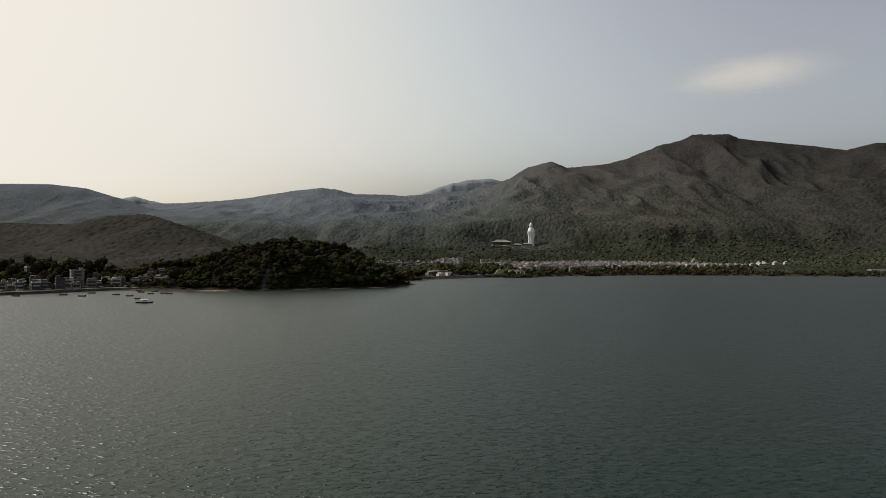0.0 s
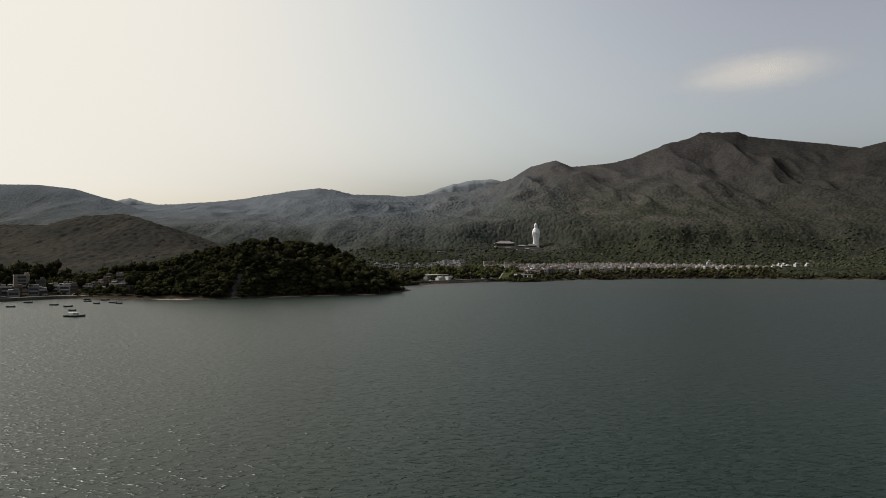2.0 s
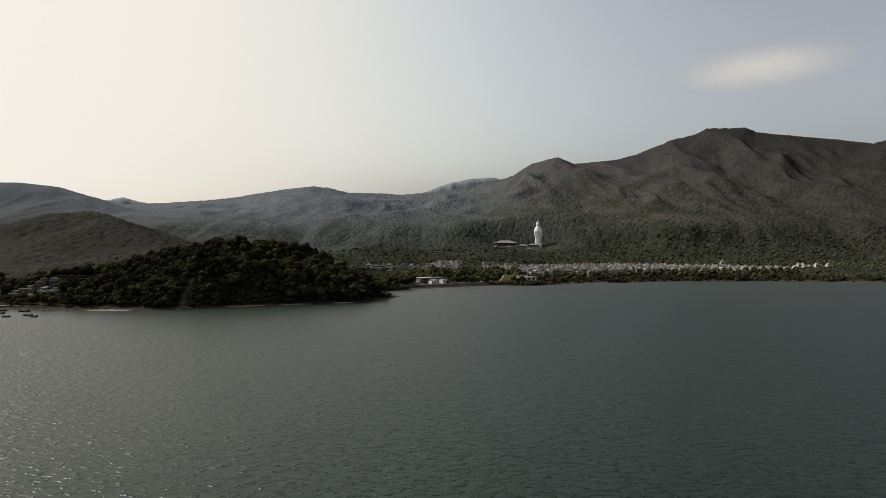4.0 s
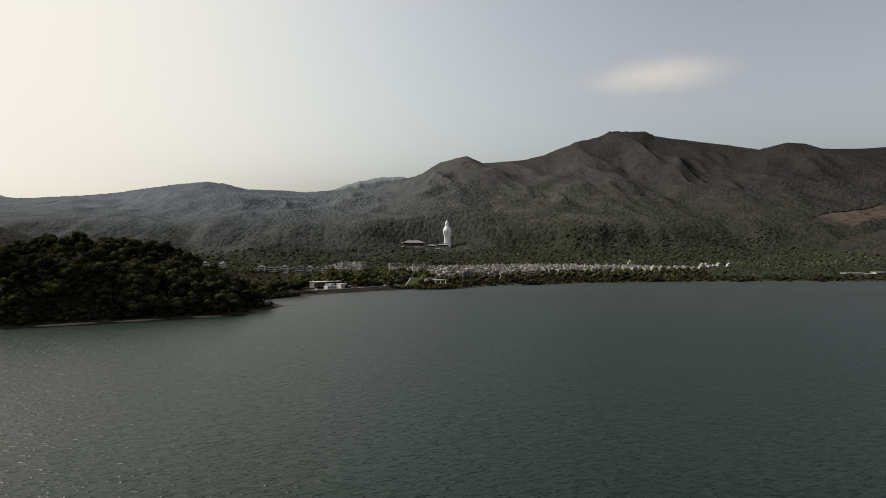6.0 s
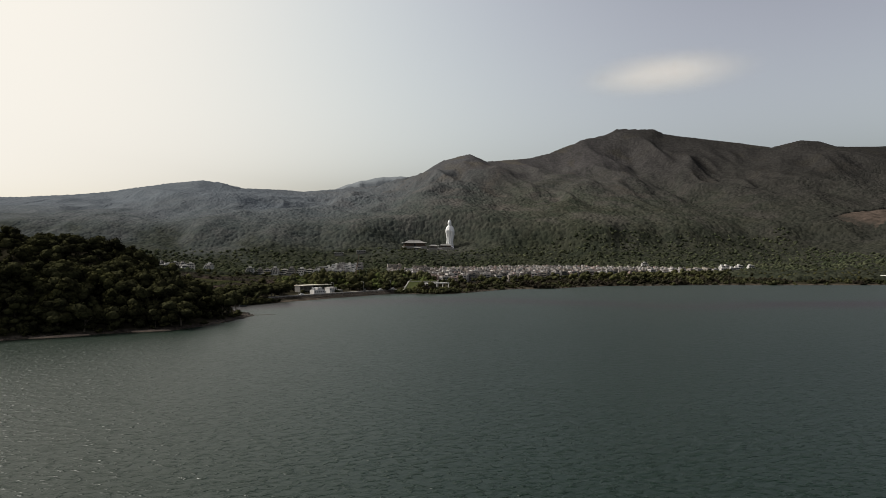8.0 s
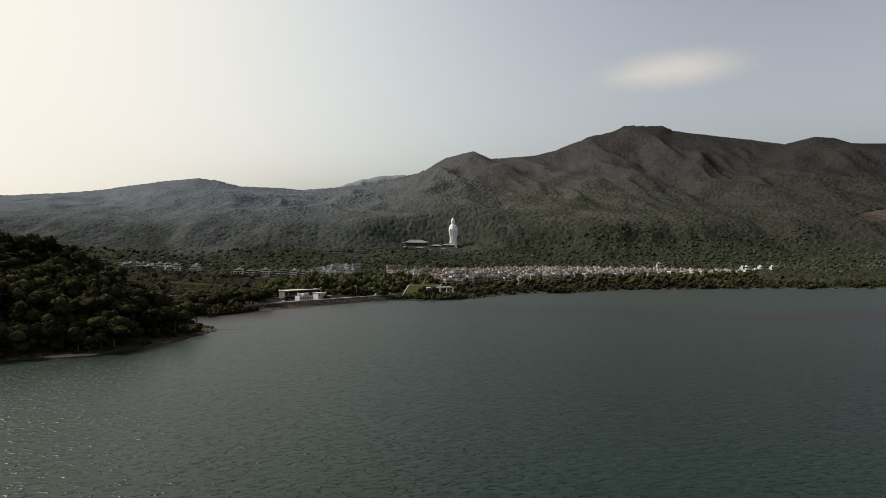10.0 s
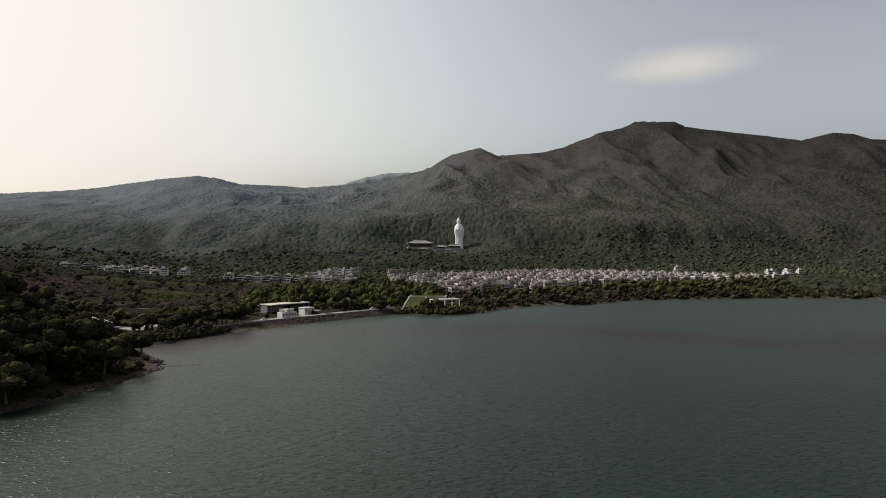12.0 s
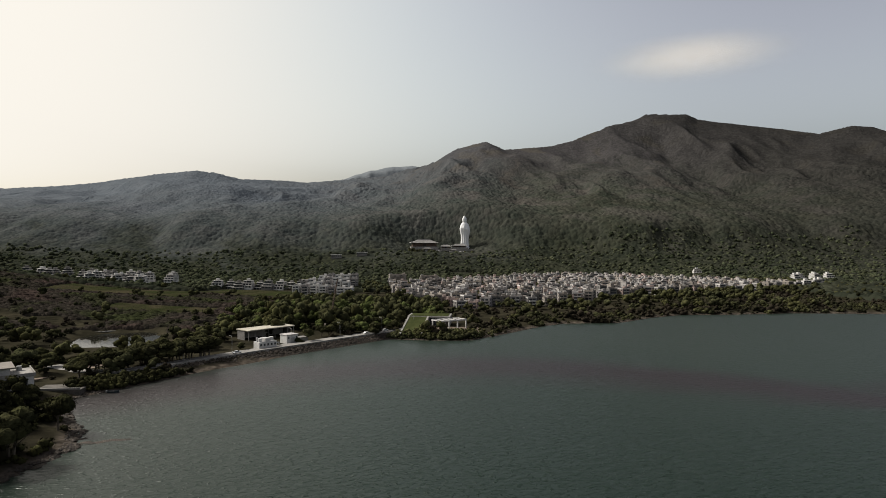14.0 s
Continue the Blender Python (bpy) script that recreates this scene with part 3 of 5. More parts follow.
        V.append(quad), F.append(i + [0, 1, 2]), F.append(i + [0, 2, 3])
        n += 4 * leaves
    return np.concatenate(V), np.concatenate(F)


def strewn(name, variants, places, material, label, category, smooth_=True):
    """One object of many copies of the variants. places: rows of x, y, z, scale, height scale, turn, variant."""
    V, F, n = [], [], 0
    for k, (v, f) in enumerate(variants):
        p = places[places[:, 6].astype(int) == k]
        if not len(p):
            continue
        c, s = np.cos(p[:, 5])[:, None], np.sin(p[:, 5])[:, None]
        x = (v[:, 0] * c - v[:, 1] * s) * p[:, 3:4] + p[:, 0:1]
        y = (v[:, 0] * s + v[:, 1] * c) * p[:, 3:4] + p[:, 1:2]
        z = v[:, 2] * p[:, 4:5] + p[:, 2:3]
        V.append(np.stack([x, y, z], -1).reshape(-1, 3))
        F.append((f[None] + (len(v) * np.arange(len(p)))[:, None, None]).reshape(-1, f.shape[1]) + n)
        n += len(v) * len(p)
    ob = new(name, cloud_mesh(name, np.concatenate(V), np.concatenate(F), material, smooth_))
    return tagged(ob, label, category, kind="stuff")


# open ground: x, y, half sizes, turn
OPEN = [(-99, 870, 28, 36, 14), (-191, 1133, 66, 46, 4), (-65, 1165, 66, 36, -25), (-296, 1030, 30, 26, 10), (-115, 1007, 42, 20, 3),
        (-272, 1284, 92, 46, 12), (722, 1330, 52, 26, 0), (-30, 1165, 110, 34, -28), (20, 1120, 48, 36, 0), (20, 828, 75, 13, 39), (0, 852, 36, 16, 39),
        (98, 896, 24, 26, -12), (-80, 714, 19, 21, 33), (-72, 740, 14, 9, 0), (-74, 790, 15, 24, 10), (204, 1678, 62, 22, 0), (250, 1722, 22, 22, 0), (16, 1596, 50, 32, 0),
        (1320, 1615, 130, 52, 10), (720, 985, 48, 14, -5), (595, 1205, 32, 14, 0), (210, 1460, 30, 14, 0), (-163, 564, 3.4, 19, -14), (-268, 630, 33, 20, 14), (-94, 830, 36, 11, 20)]
VILLAGE_FRONT = [(84, 1060), (106, 1008), (135, 1004), (211, 1021), (313, 1096), (402, 1128), (492, 1160), (585, 1172)]
VILLAGE_BACK = [(84, 1262), (169, 1318), (265, 1385), (369, 1425), (470, 1395), (540, 1300), (585, 1235)]


def in_village(x, y, pad=0.0):
    f = np.interp(x, *zip(*VILLAGE_FRONT)) - pad
    b = np.interp(x, *zip(*VILLAGE_BACK)) + pad
    return (x > 82 - pad) & (x < 592 + pad) & (y > f) & (y < b)


def is_open(x, y):
    o = in_village(x, y, 4)
    for cx, cy, hx, hy, t in OPEN:
        c, s = math.cos(radians(t)), math.sin(radians(t))
        u, v = (x - cx) * c + (y - cy) * s, -(x - cx) * s + (y - cy) * c
        o = o | ((np.abs(u) < hx) & (np.abs(v) < hy))
    return o


def spread(n, x0, x1, y0, y1, seed, keep):
    r = np.random.RandomState(seed)
    x, y = x0 + (x1 - x0) * r.rand(n), y0 + (y1 - y0) * r.rand(n)
    k = keep(x, y, r)
    return x[k], y[k], r


def rows_of(x, y, r, size, tall, kinds, sink=0.0):
    n = len(x)
    s = size * (0.65 + 0.7 * r.rand(n))
    return np.stack([x, y, ground_z(x, y) - sink * s, s, s * tall * (0.8 + 0.4 * r.rand(n)), r.rand(n) * 6.3, r.randint(0, kinds, n)], 1)


# far woods on the slopes: a closed canopy of crowns that touch one another
def canopy(name, x0, x1, y0, y1, step, cell, base, dome, keep, seed, material, label, category="woods"):
    X, Y = np.meshgrid(np.arange(x0, x1, step), np.arange(y0, y1, step))
    r = np.random.RandomState(seed)
    X, Y = X + (r.rand(*X.shape) - 0.5) * step * 0.5, Y + (r.rand(*X.shape) - 0.5) * step * 0.5
    ci, cj = np.floor(X / cell).astype(int), np.floor(Y / cell).astype(int)
    table = r.rand(64, 64, 4)
    h = np.zeros(X.shape)
    for a in (-1, 0, 1):
        for b in (-1, 0, 1):
            q = table[(ci + a) % 64, (cj + b) % 64]
            cx, cy = (ci + a + 0.15 + 0.7 * q[..., 0]) * cell, (cj + b + 0.15 + 0.7 * q[..., 1]) * cell
            rad = cell * (0.5 + 0.3 * q[..., 2])
            top = dome * (0.45 + 0.75 * q[..., 3])
            h = np.maximum(h, top * np.sqrt(np.clip(1 - ((X - cx) ** 2 + (Y - cy) ** 2) / rad ** 2, 0, 1)))
    h = h * (1 - 0.5 * smooth(100, -650, X) * (Y > 1290))      # crowns flattened in the west: softer contrast of haze put into the shape
    k = keep(X, Y, r)
    k = k * 1.0
    k[[0, -1]], k[:, [0, -1]] = 0, 0
    w = k      # 0 on open ground; crowns grow lower towards their edge
    k = w > 0.02
    Z = ground_z(X, Y) + np.where(k, w * (base + h) - 0.4 * (1 - w), -0.8)
    i = np.arange(X.size).reshape(X.shape)
    q = np.stack([i[:-1, :-1], i[:-1, 1:], i[1:, 1:], i[1:, :-1]], -1)
    q = q[k[:-1, :-1] | k[:-1, 1:] | k[1:, 1:] | k[1:, :-1]]
    used_, inv = np.unique(q, return_inverse=True)
    V = np.stack([X.ravel(), Y.ravel(), Z.ravel()], 1)[used_]
    return tagged(new(name, cloud_mesh(name, V, inv.reshape(-1, 4), material, True)), label, category, kind="stuff")


def far_keep(x, y, r):
    z = ground_z(x, y)
    cover = smooth(45, -45, z + 150 * fbm(x / 110, y / 110, 5) - 255 - 150 * smooth(520, 120, x))
    seen = np.abs(x - 0.12 * y) < 1.12 * y
    return cover * ((inland(x, y) > 6) & ~is_open(x, y) & seen)


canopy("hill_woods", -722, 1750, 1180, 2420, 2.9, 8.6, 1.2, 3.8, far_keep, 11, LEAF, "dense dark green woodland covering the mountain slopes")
canopy("west_woods", -2150, -700, 1400, 2420, 3.8, 10.5, 2.2, 2.6, far_keep, 12, LEAF, "woodland on the far western hills, haze put into its colour")
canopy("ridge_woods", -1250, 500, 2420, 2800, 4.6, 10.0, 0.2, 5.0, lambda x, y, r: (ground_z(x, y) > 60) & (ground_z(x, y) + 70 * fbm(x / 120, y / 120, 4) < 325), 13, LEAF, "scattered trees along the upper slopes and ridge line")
canopy("mountain_scrub", 250, 1900, 2050, 2700, 4.2, 8.0, 0.1, 2.6, lambda x, y, r: smooth(0.6, 0.1, far_keep(x, y, r)) * (0.35 + 0.65 * smooth(-0.1, 0.3, fbm(x / 70, y / 70, 4))), 18, LEAF, "low brown-green scrub on the open upper mountain slopes", "scrub")
canopy("hillock_woods", -1050, -290, 600, 1180, 2.8, 7.6, 0.8, 3.0, lambda x, y, r: (inland(x, y) > 50) & (y > 640 + 0.2 * (x + 400)) & (along(HEAD[0][0], x, y)[0] > 60) & (x < -0.25 * y - 60) & ~is_open(x, y), 14, SCRUB, "dark brown scrub woodland on the low hill behind the fishing village")
canopy("plain_scrub", -420, -30, 890, 1260, 1.6, 3.8, 0.1, 2.2, lambda x, y, r: (inland(x, y) > 40) & ~is_open(x, y) & (x < -45 + 0.12 * (y - 890)) & (fbm(x / 60, y / 60, 3) > -0.3), 15, SCRUBLAND, "brown leafless scrub covering the coastal plain", "scrub")
canopy("plain_woods", 560, 1500, 930, 1240, 3.0, 8.5, 0.8, 6.0, lambda x, y, r: (inland(x, y) > 25) & ~is_open(x, y), 16, LEAF, "mixed green woodland behind the eastern shore")
# crowns that can be told apart at the foot of the slopes
LEAF_SLOPE = surface("slope_leaves", (0.018, 0.022, 0.013), (0.047, 0.053, 0.030), 0.5, 0.95, 0.8, vary=0.45, island=True, spec=0.0, broad=((0.060, 0.062, 0.036), 0.02))
FAR = [leafy(20 + k, 2, 2, 1.0, 1.5, -0.5, 0.16, 0.85) for k in range(10)]
x, y, r = spread(18500, -640, 1050, 1195, 1640, 17, lambda x, y, r: (far_keep(x, y, r) > 0.9) & (r.rand(len(x)) < 1.15 - 0.75 * smooth(1380, 1640, y)))
strewn("slope_trees", FAR, rows_of(x, y, r, 6.4, 0.92, 10, 0.02), LEAF_SLOPE, "dense green trees at the foot of the mountain slopes", "trees")
x, y, r = spread(3600, 560, 1330, 935, 1240, 19, lambda x, y, r: (inland(x, y) > 22) & ~is_open(x, y))
strewn("shore_woods", FAR, rows_of(x, y, r, 4.6, 1.2, 10, 0.0), LEAF_NEAR, "mixed green and brown trees behind the eastern shore", "trees")
# nearer trees with leaf sprays
NEAR = [leafy(40 + k, 7, 26, 4.3, 6.4, 1.2 + 0.4 * (k % 3), 0.5) for k in range(6)]
FINE = [leafy(50 + k, 8, 44, 4.3, 6.4, 1.2 + 0.4 * (k % 3), 0.42, fine=True) for k in range(6)]
MID = [leafy(80 + k, 6, 9, 4.4, 6.2, 0.4, 0.55) for k in range(6)]
BUSH = [leafy(60 + k, 3, 8, 2.2, 2.6, -0.6, 0.36) for k in range(4)]


def plain_keep(x, y, r):
    d = inland(x, y)
    head = along(HEAD[0][0], x, y)[0] < 64
    dens = 0.55 + 0.4 * smooth(-0.15, 0.25, fbm(x / 45, y / 45, 3))
    dens = dens * np.where((x < -45) & (y > 895), 0.14, 1.0) * np.where((x < -55) & (y > 800), 0.5, 1.0) * np.where((y > 1040) & (x < 84), 0.5, 1.0) * np.where((x > 112) & (y < 1010 + 0.3 * (x - 112)), 0.35, 1.0)
    return (r.rand(len(x)) < dens) & (d > 9) & ~is_open(x, y) & ~head & (x > -0.30 * y - 20)


x, y, r = spread(7500, -380, 640, 735, 1290, 21, lambda x, y, r: plain_keep(x, y, r) & (np.abs(x - 60) < 0.75 * (y - 440)))
rows = rows_of(x, y, r, 1.12, 1.0, 6)
tall = (rows[:, 0] > -20) & (rows[:, 0] < 112) & (rows[:, 1] > 885) & (rows[:, 1] < 1050)
rows[:, 3] *= np.where(tall, 1.2, 1.0)
rows[:, 4] *= np.where(tall, 1.5, 1.0)
strewn("coastal_woods", MID, rows, LEAF_PLAIN, "green broadleaf trees on the coastal plain", "woods")
x, y, r = spread(5200, -420, 700, 735, 1230, 22, lambda x, y, r: (inland(x, y) > 5) & ((x > -45) | (y < 900) | (r.rand(len(x)) < 0.5)) & ~is_open(x, y) & (along(HEAD[0][0], x, y)[0] > 60) & (r.rand(len(x)) < 0.8))
strewn("coastal_scrub", BUSH, rows_of(x, y, r, 1.5, 1.1, 4), LEAF_DRY, "brown leafless scrub between the trees on the plain", "scrub")
x, y, r = spread(9000, 60, 1300, 850, 1120, 23, lambda x, y, r: (inland(x, y) > 0.3) & (inland(x, y) < 26 + 30 * (x > 320)) & ~is_open(x, y))
rows = rows_of(x, y, r, 1.6, 1.0, 4)
rows[:, 3:5] *= (0.6 + 1.0 * smooth(-0.3, 0.5, fbm(x / 30, y / 30, 3)))[:, None]
dry = fbm(x / 26 + 9, y / 26, 3) > -0.04
strewn("shore_bushes", BUSH, rows[~dry], LEAF_PLAIN, "low green mangrove bushes along the shore", "bushes")
strewn("shore_scrub", BUSH, rows[dry], LEAF_DRY, "brown bare scrub between the mangrove bushes", "scrub")
# the headland
def head_keep(x, y, r):
    d = inland(x, y)
    near = (along(HEAD[0][0], x, y)[0] < 72) | ((y < 690) & (x > -240 - 0.25 * (y - 560)))
    return (d > 4) & near & (y < 745 - 0.1 * (x + 100)) & ~is_open(x, y)


x, y, r = spread(1600, -330, -30, 555, 770, 31, head_keep)
rows = rows_of(x, y, r, 1.22, 1.0, 6)
rows[:, 3:5] *= np.where(rows[:, 0] > -112, np.where(rows[:, 1] > 690, 0.75, 1.12), 0.88)[:, None]
pick = (rows[:, 0] > -205) & (rows[:, 1] < 700)
near_rows = rows[pick][:230]
strewn("headland_woods", NEAR, np.concatenate([rows[~pick], rows[pick][230:]]), LEAF_NEAR, "dense dark evergreen woodland on the headland", "woods")
x, y, r = spread(1500, -330, -30, 550, 745, 32, lambda x, y, r: (inland(x, y) > 1.2) & (inland(x, y) < 13) & ~is_open(x, y) & (along(HEAD[0][0], x, y)[0] < 130))
strewn("headland_bushes", BUSH, rows_of(x, y, r, 1.0, 1.0, 4), LEAF_NEAR, "overhanging bushes above the rocky headland shore", "bushes")

x, y, r = spread(1300, -330, -30, 550, 760, 33, head_keep)
strewn("undergrowth", BUSH, rows_of(x, y, r, 1.5, 1.2, 4), LEAF_NEAR, "dark undergrowth filling the headland woodland", "bushes")

x, y, r = spread(5200, -238, -60, 548, 660, 34, lambda x, y, r: (inland(x, y) > 3) & (inland(x, y) < 46) & (along(HEAD[1][0], x, y)[0] < 60) & ~is_open(x, y) & (r.rand(len(x)) < 0.42))
strewn("bluff_trees", MID, rows_of(x, y, r, 0.85, 0.95, 6, 0.8), LEAF_NEAR, "dark trees clinging to the steep headland bluff", "trees")


def trunk_mesh(seed, height):
    r = random.Random(seed)
    bm = bmesh.new()
    top = Vector((r.uniform(-.4, .4), r.uniform(-.4, .4), height))
    tube(bm, (0, 0, -0.6), top * 0.55, 0.30, 0.22), tube(bm, top * 0.55, top, 0.22, 0.12)
    for k in range(5):
        a = k * 1.26 + r.random()
        tube(bm, top * (0.5 + 0.1 * k), top + Vector((2.2 * math.cos(a), 2.2 * math.sin(a), 0.6 + r.random())), 0.11, 0.04, 5)
    me = bpy.data.meshes.new("trunk")
    bm.to_mesh(me), bm.free()
    me.materials.append(BARK)
    return me


CROWNS = [cloud_mesh("crown", v, f, LEAF_NEAR) for v, f in FINE]
TRUNKS = [trunk_mesh(k, 3.4) for k in range(3)]


def tree(x, y, z, s, h, turn, k, label, group):
    ob = thing("tree", x, y, z, math.degrees(turn), label, "tree", group)
    ob.scale = (s, s, h)
    for name, me in (("trunk", TRUNKS[k % 3]), ("crown", CROWNS[k])):
        new(name, me).parent = ob
    return ob


for q in near_rows:
    tree(*q[:6], int(q[6]), "dark evergreen broadleaf tree on the rocky headland", "headland trees")

def gz(x, y):
    return float(ground_z(np.array([float(x)]), np.array([float(y)]))[0])


# facade shade is put into the house wall tones, sun into the paler roof tone
HOUSE_WHITE = surface("dull_white_render", (0.17, 0.157, 0.15), (0.34, 0.318, 0.304), 0.7, 0.8, 0.15, vary=0.35)
CREAM = surface("cream_render", (0.15, 0.13, 0.113), (0.30, 0.264, 0.23), 0.6, 0.8, 0.15, vary=0.3)
PINK = surface("pink_mosaic_tile", (0.19, 0.143, 0.13), (0.33, 0.252, 0.228), 0.9, 0.6, 0.1, vary=0.3)
GREYWALL = surface("stained_grey_render", (0.10, 0.093, 0.086), (0.21, 0.197, 0.183), 0.5, 0.85, 0.2, vary=0.3)
BROWNROOF = surface("rusty_sheet_roof", (0.13, 0.085, 0.06), (0.26, 0.17, 0.12), 0.8, 0.8, 0.3, vary=0.2)
ROOFTOP = surface("roof_terrace_screed", (0.26, 0.245, 0.23), (0.52, 0.495, 0.47), 0.4, 0.9, 0.2, vary=0.35)
TILEROOF = surface("grey_clay_roof_tiles", (0.12, 0.115, 0.11), (0.24, 0.23, 0.215), 0.8, 0.7, 0.4)
TIMBER = surface("dark_temple_timber", (0.05, 0.032, 0.022), (0.12, 0.08, 0.055), 1.2, 0.6, 0.2)
MARBLE = surface("white_statue_finish", (0.66, 0.66, 0.65), (0.78, 0.78, 0.77), 0.25, 0.45, 0.05)


# ---- statue ----
def statue_mesh():
    prof = [(-7, 11.0), (-5, 11.6), (-2.5, 10.6), (-1.2, 9.2), (0, 8.9), (3, 8.5), (5, 8.2), (10, 7.7), (17, 7.5), (24, 8.0), (30, 9.0), (35, 9.7),
            (39, 9.9), (43, 9.3), (46, 8.2), (48.2, 6.3), (49.8, 4.4), (51.0, 3.7), (53, 4.3), (56, 4.5), (58.6, 4.1), (60.2, 2.9), (61.4, 2.5), (62.8, 1.9), (64, 0.3)]
    zs = np.concatenate([np.linspace(a[0], b[0], 5)[:-1] for a, b in zip(prof[:-1], prof[1:])] + [[64]])
    rad = np.interp(zs, [p[0] for p in prof], [p[1] for p in prof])
    n = 56
    th = np.arange(n) * 2 * np.pi / n
    V = []
    for z, rr in zip(zs, rad):
        fold = 0.10 * np.sin(11 * th + 0.09 * z * np.cos(2 * th + 0.5)) * np.clip((47 - z) / 16, 0, 1) * (z > 0)
        petal = 0.07 * np.abs(np.sin(7 * th)) * (z < -1)
        front = np.clip(-np.sin(th), 0, 1)
        # sleeves fall in front from the forearms, folded at the breast
        sleeve = sum(h * np.exp(-((z - zc) / s) ** 2) * np.exp(-((np.cos(th) - c) / 0.28) ** 2) * front
                     for zc, s, c, h in ((33, 5, 0.42, 0.34), (23, 7, 0.62, 0.30), (39, 4, -0.42, 0.26), (36, 2.6, 0.05, 0.30), (18, 10, -0.7, 0.14), (13, 6, 0.1, 0.16)))
        sleeve = sleeve + 0.13 * np.exp(-((z - 29) / 5.5) ** 2) * np.exp(-((np.cos(th) - 1) / 0.35) ** 2) + 0.08 * np.exp(-((z - 35) / 5) ** 2) * np.exp(-((np.cos(th) + 1) / 0.35) ** 2)
        hood = 0.10 * np.clip(np.sin(th), 0, 1) * np.exp(-((z - 54) / 6) ** 2)
        face = -0.10 * front ** 3 * np.exp(-((z - 55.5) / 2.6) ** 2)
        r_ = rr * (1 + fold + petal + sleeve + hood + face)
        ry = 0.74 if z < 50 and z > 0 else 0.95
        sway = 0.7 * math.sin(z / 15.0)
        V.append(np.stack([r_ * np.cos(th) + sway, r_ * np.sin(th) * ry, np.full(n, z)], 1))
    V = np.concatenate(V)
    i = np.arange(len(zs) * n).reshape(len(zs), n)
    q = np.stack([i[:-1], np.roll(i[:-1], -1, 1), np.roll(i[1:], -1, 1), i[1:]], -1).reshape(-1, 4)
    return cloud_mesh("statue", V, q, MARBLE, smooth=True)


stat = new("statue", statue_mesh())
stat.matrix_basis = pose(249.5, 1721.5, 57.3, 0, 0, 8)
tagged(stat, "colossal white robed standing statue on a lotus base", "statue")
plinth = thing("plinth", 249.5, 1721.5, 0, 0, "stepped pale stone plinth below the white statue", "plinth")
for k, (rr, z0, z1) in enumerate(((17, 30, 47), (14.5, 46, 50.35))):
    bm = bmesh.new()
    bmesh.ops.create_cone(bm, cap_ends=True, segments=8, radius1=rr, radius2=rr - 0.8, depth=z1 - z0, matrix=pose(0, 0, (z0 + z1) / 2, 0, 0, 22.5))
    part("step", bm, CONCRETE, plinth)


# ---- monastery ----
def hip_roof(w, d, h, over, ridge):
    """A hipped roof with lifted corners and a ridge, its eaves at z = 0."""
    bm = bmesh.new()
    W, D = w / 2 + over, d / 2 + over
    nx_, nz_ = 12, 5
    for sx, sy, swap in ((1, -1, 0), (1, 1, 0), (1, 0, 1), (-1, 0, 1)):
        grid = []
        for j in range(nz_ + 1):
            t = j / nz_
            row = []
            for i in range(nx_ + 1):
                u = 2 * i / nx_ - 1
                hx, hy = W + (ridge / 2 - W) * t, D * (1 - t)
                z = h * (0.55 * t + 0.45 * t * t) + 0.16 * h * abs(u) ** 4 * (1 - t) ** 2
                row.append(bm.verts.new((u * hx, sy * hy, z) if not swap else (sx * hx, u * hy, z)))
            grid.append(row)
        for j in range(nz_):
            for i in range(nx_):
                bm.faces.new((grid[j][i], grid[j][i + 1], grid[j + 1][i + 1], grid[j + 1][i]))
    bmesh.ops.remove_doubles(bm, verts=bm.verts, dist=0.01)
    bmesh.ops.recalc_face_normals(bm, faces=bm.faces)
    bmesh.ops.solidify(bm, geom=bm.faces[:], thickness=0.5)
    return bm


def temple(x, y, z, w, d, wall_h, roof_h, ridge, turn, label, foot):
    t = thing("temple_hall", x, y, z, turn, label, "temple", "monastery halls")
    part("podium", boxed(-w / 2 - 2.5, w / 2 + 2.5, -d / 2 - 2.5, d / 2 + 2.5, -foot, 0, 0.15), CONCRETE, t, "pale stone podium")
    part("wall", boxed(-w / 2 + 1.5, w / 2 - 1.5, -d / 2 + 2, d / 2 - 1.5, 0, wall_h), TIMBER, t)
    r = part("roof", hip_roof(w, d, roof_h, 3.0, ridge), TILEROOF, t, "curved hipped roof of grey tiles")
    r.location.z = wall_h
    bm = boxed(-ridge / 2 - 0.6, ridge / 2 + 0.6, -0.5, 0.5, roof_h - 0.3, roof_h + 0.7, 0.1)
    part("ridge_beam", bm, TILEROOF, r)
    bays = max(3, int(w / 5))
    for k in range(bays + 1):
        px = -w / 2 + 1 + (w - 2) * k / bays
        part("column", tube(bmesh.new(), (px, -d / 2 + 0.6, 0), (px, -d / 2 + 0.6, wall_h), 0.35, 0.32, 8), TIMBER, t)
    part("door", boxed(-2, 2, -d / 2 + 1.85, -d / 2 + 1.98, 0.02, wall_h * 0.8), GLASS, t)
    return t


temple(163, 1698, 57.5, 50, 22, 7.5, 7.0, 24, 4, "large timber temple hall with a grey hipped roof", 22)
temple(206, 1690, 54.5, 18, 11, 3.4, 3.6, 9, 2, "small timber side hall beside the main hall", 18)
temple(235, 1694, 56.0, 27, 11, 3.6, 3.4, 15, 0, "long timber gate hall below the statue", 18)
temple(168, 1676, 51.5, 15, 7, 2.4, 2.0, 8, 0, "low timber gallery on the monastery terrace", 16)
temple(187, 1672, 46.5, 11, 6, 2.0, 1.8, 6, 0, "low timber gallery on the monastery terrace", 14)
temple(220, 1676, 48.3, 10, 6, 2.2, 1.8, 5, 0, "low timber gallery on the monastery terrace", 14)
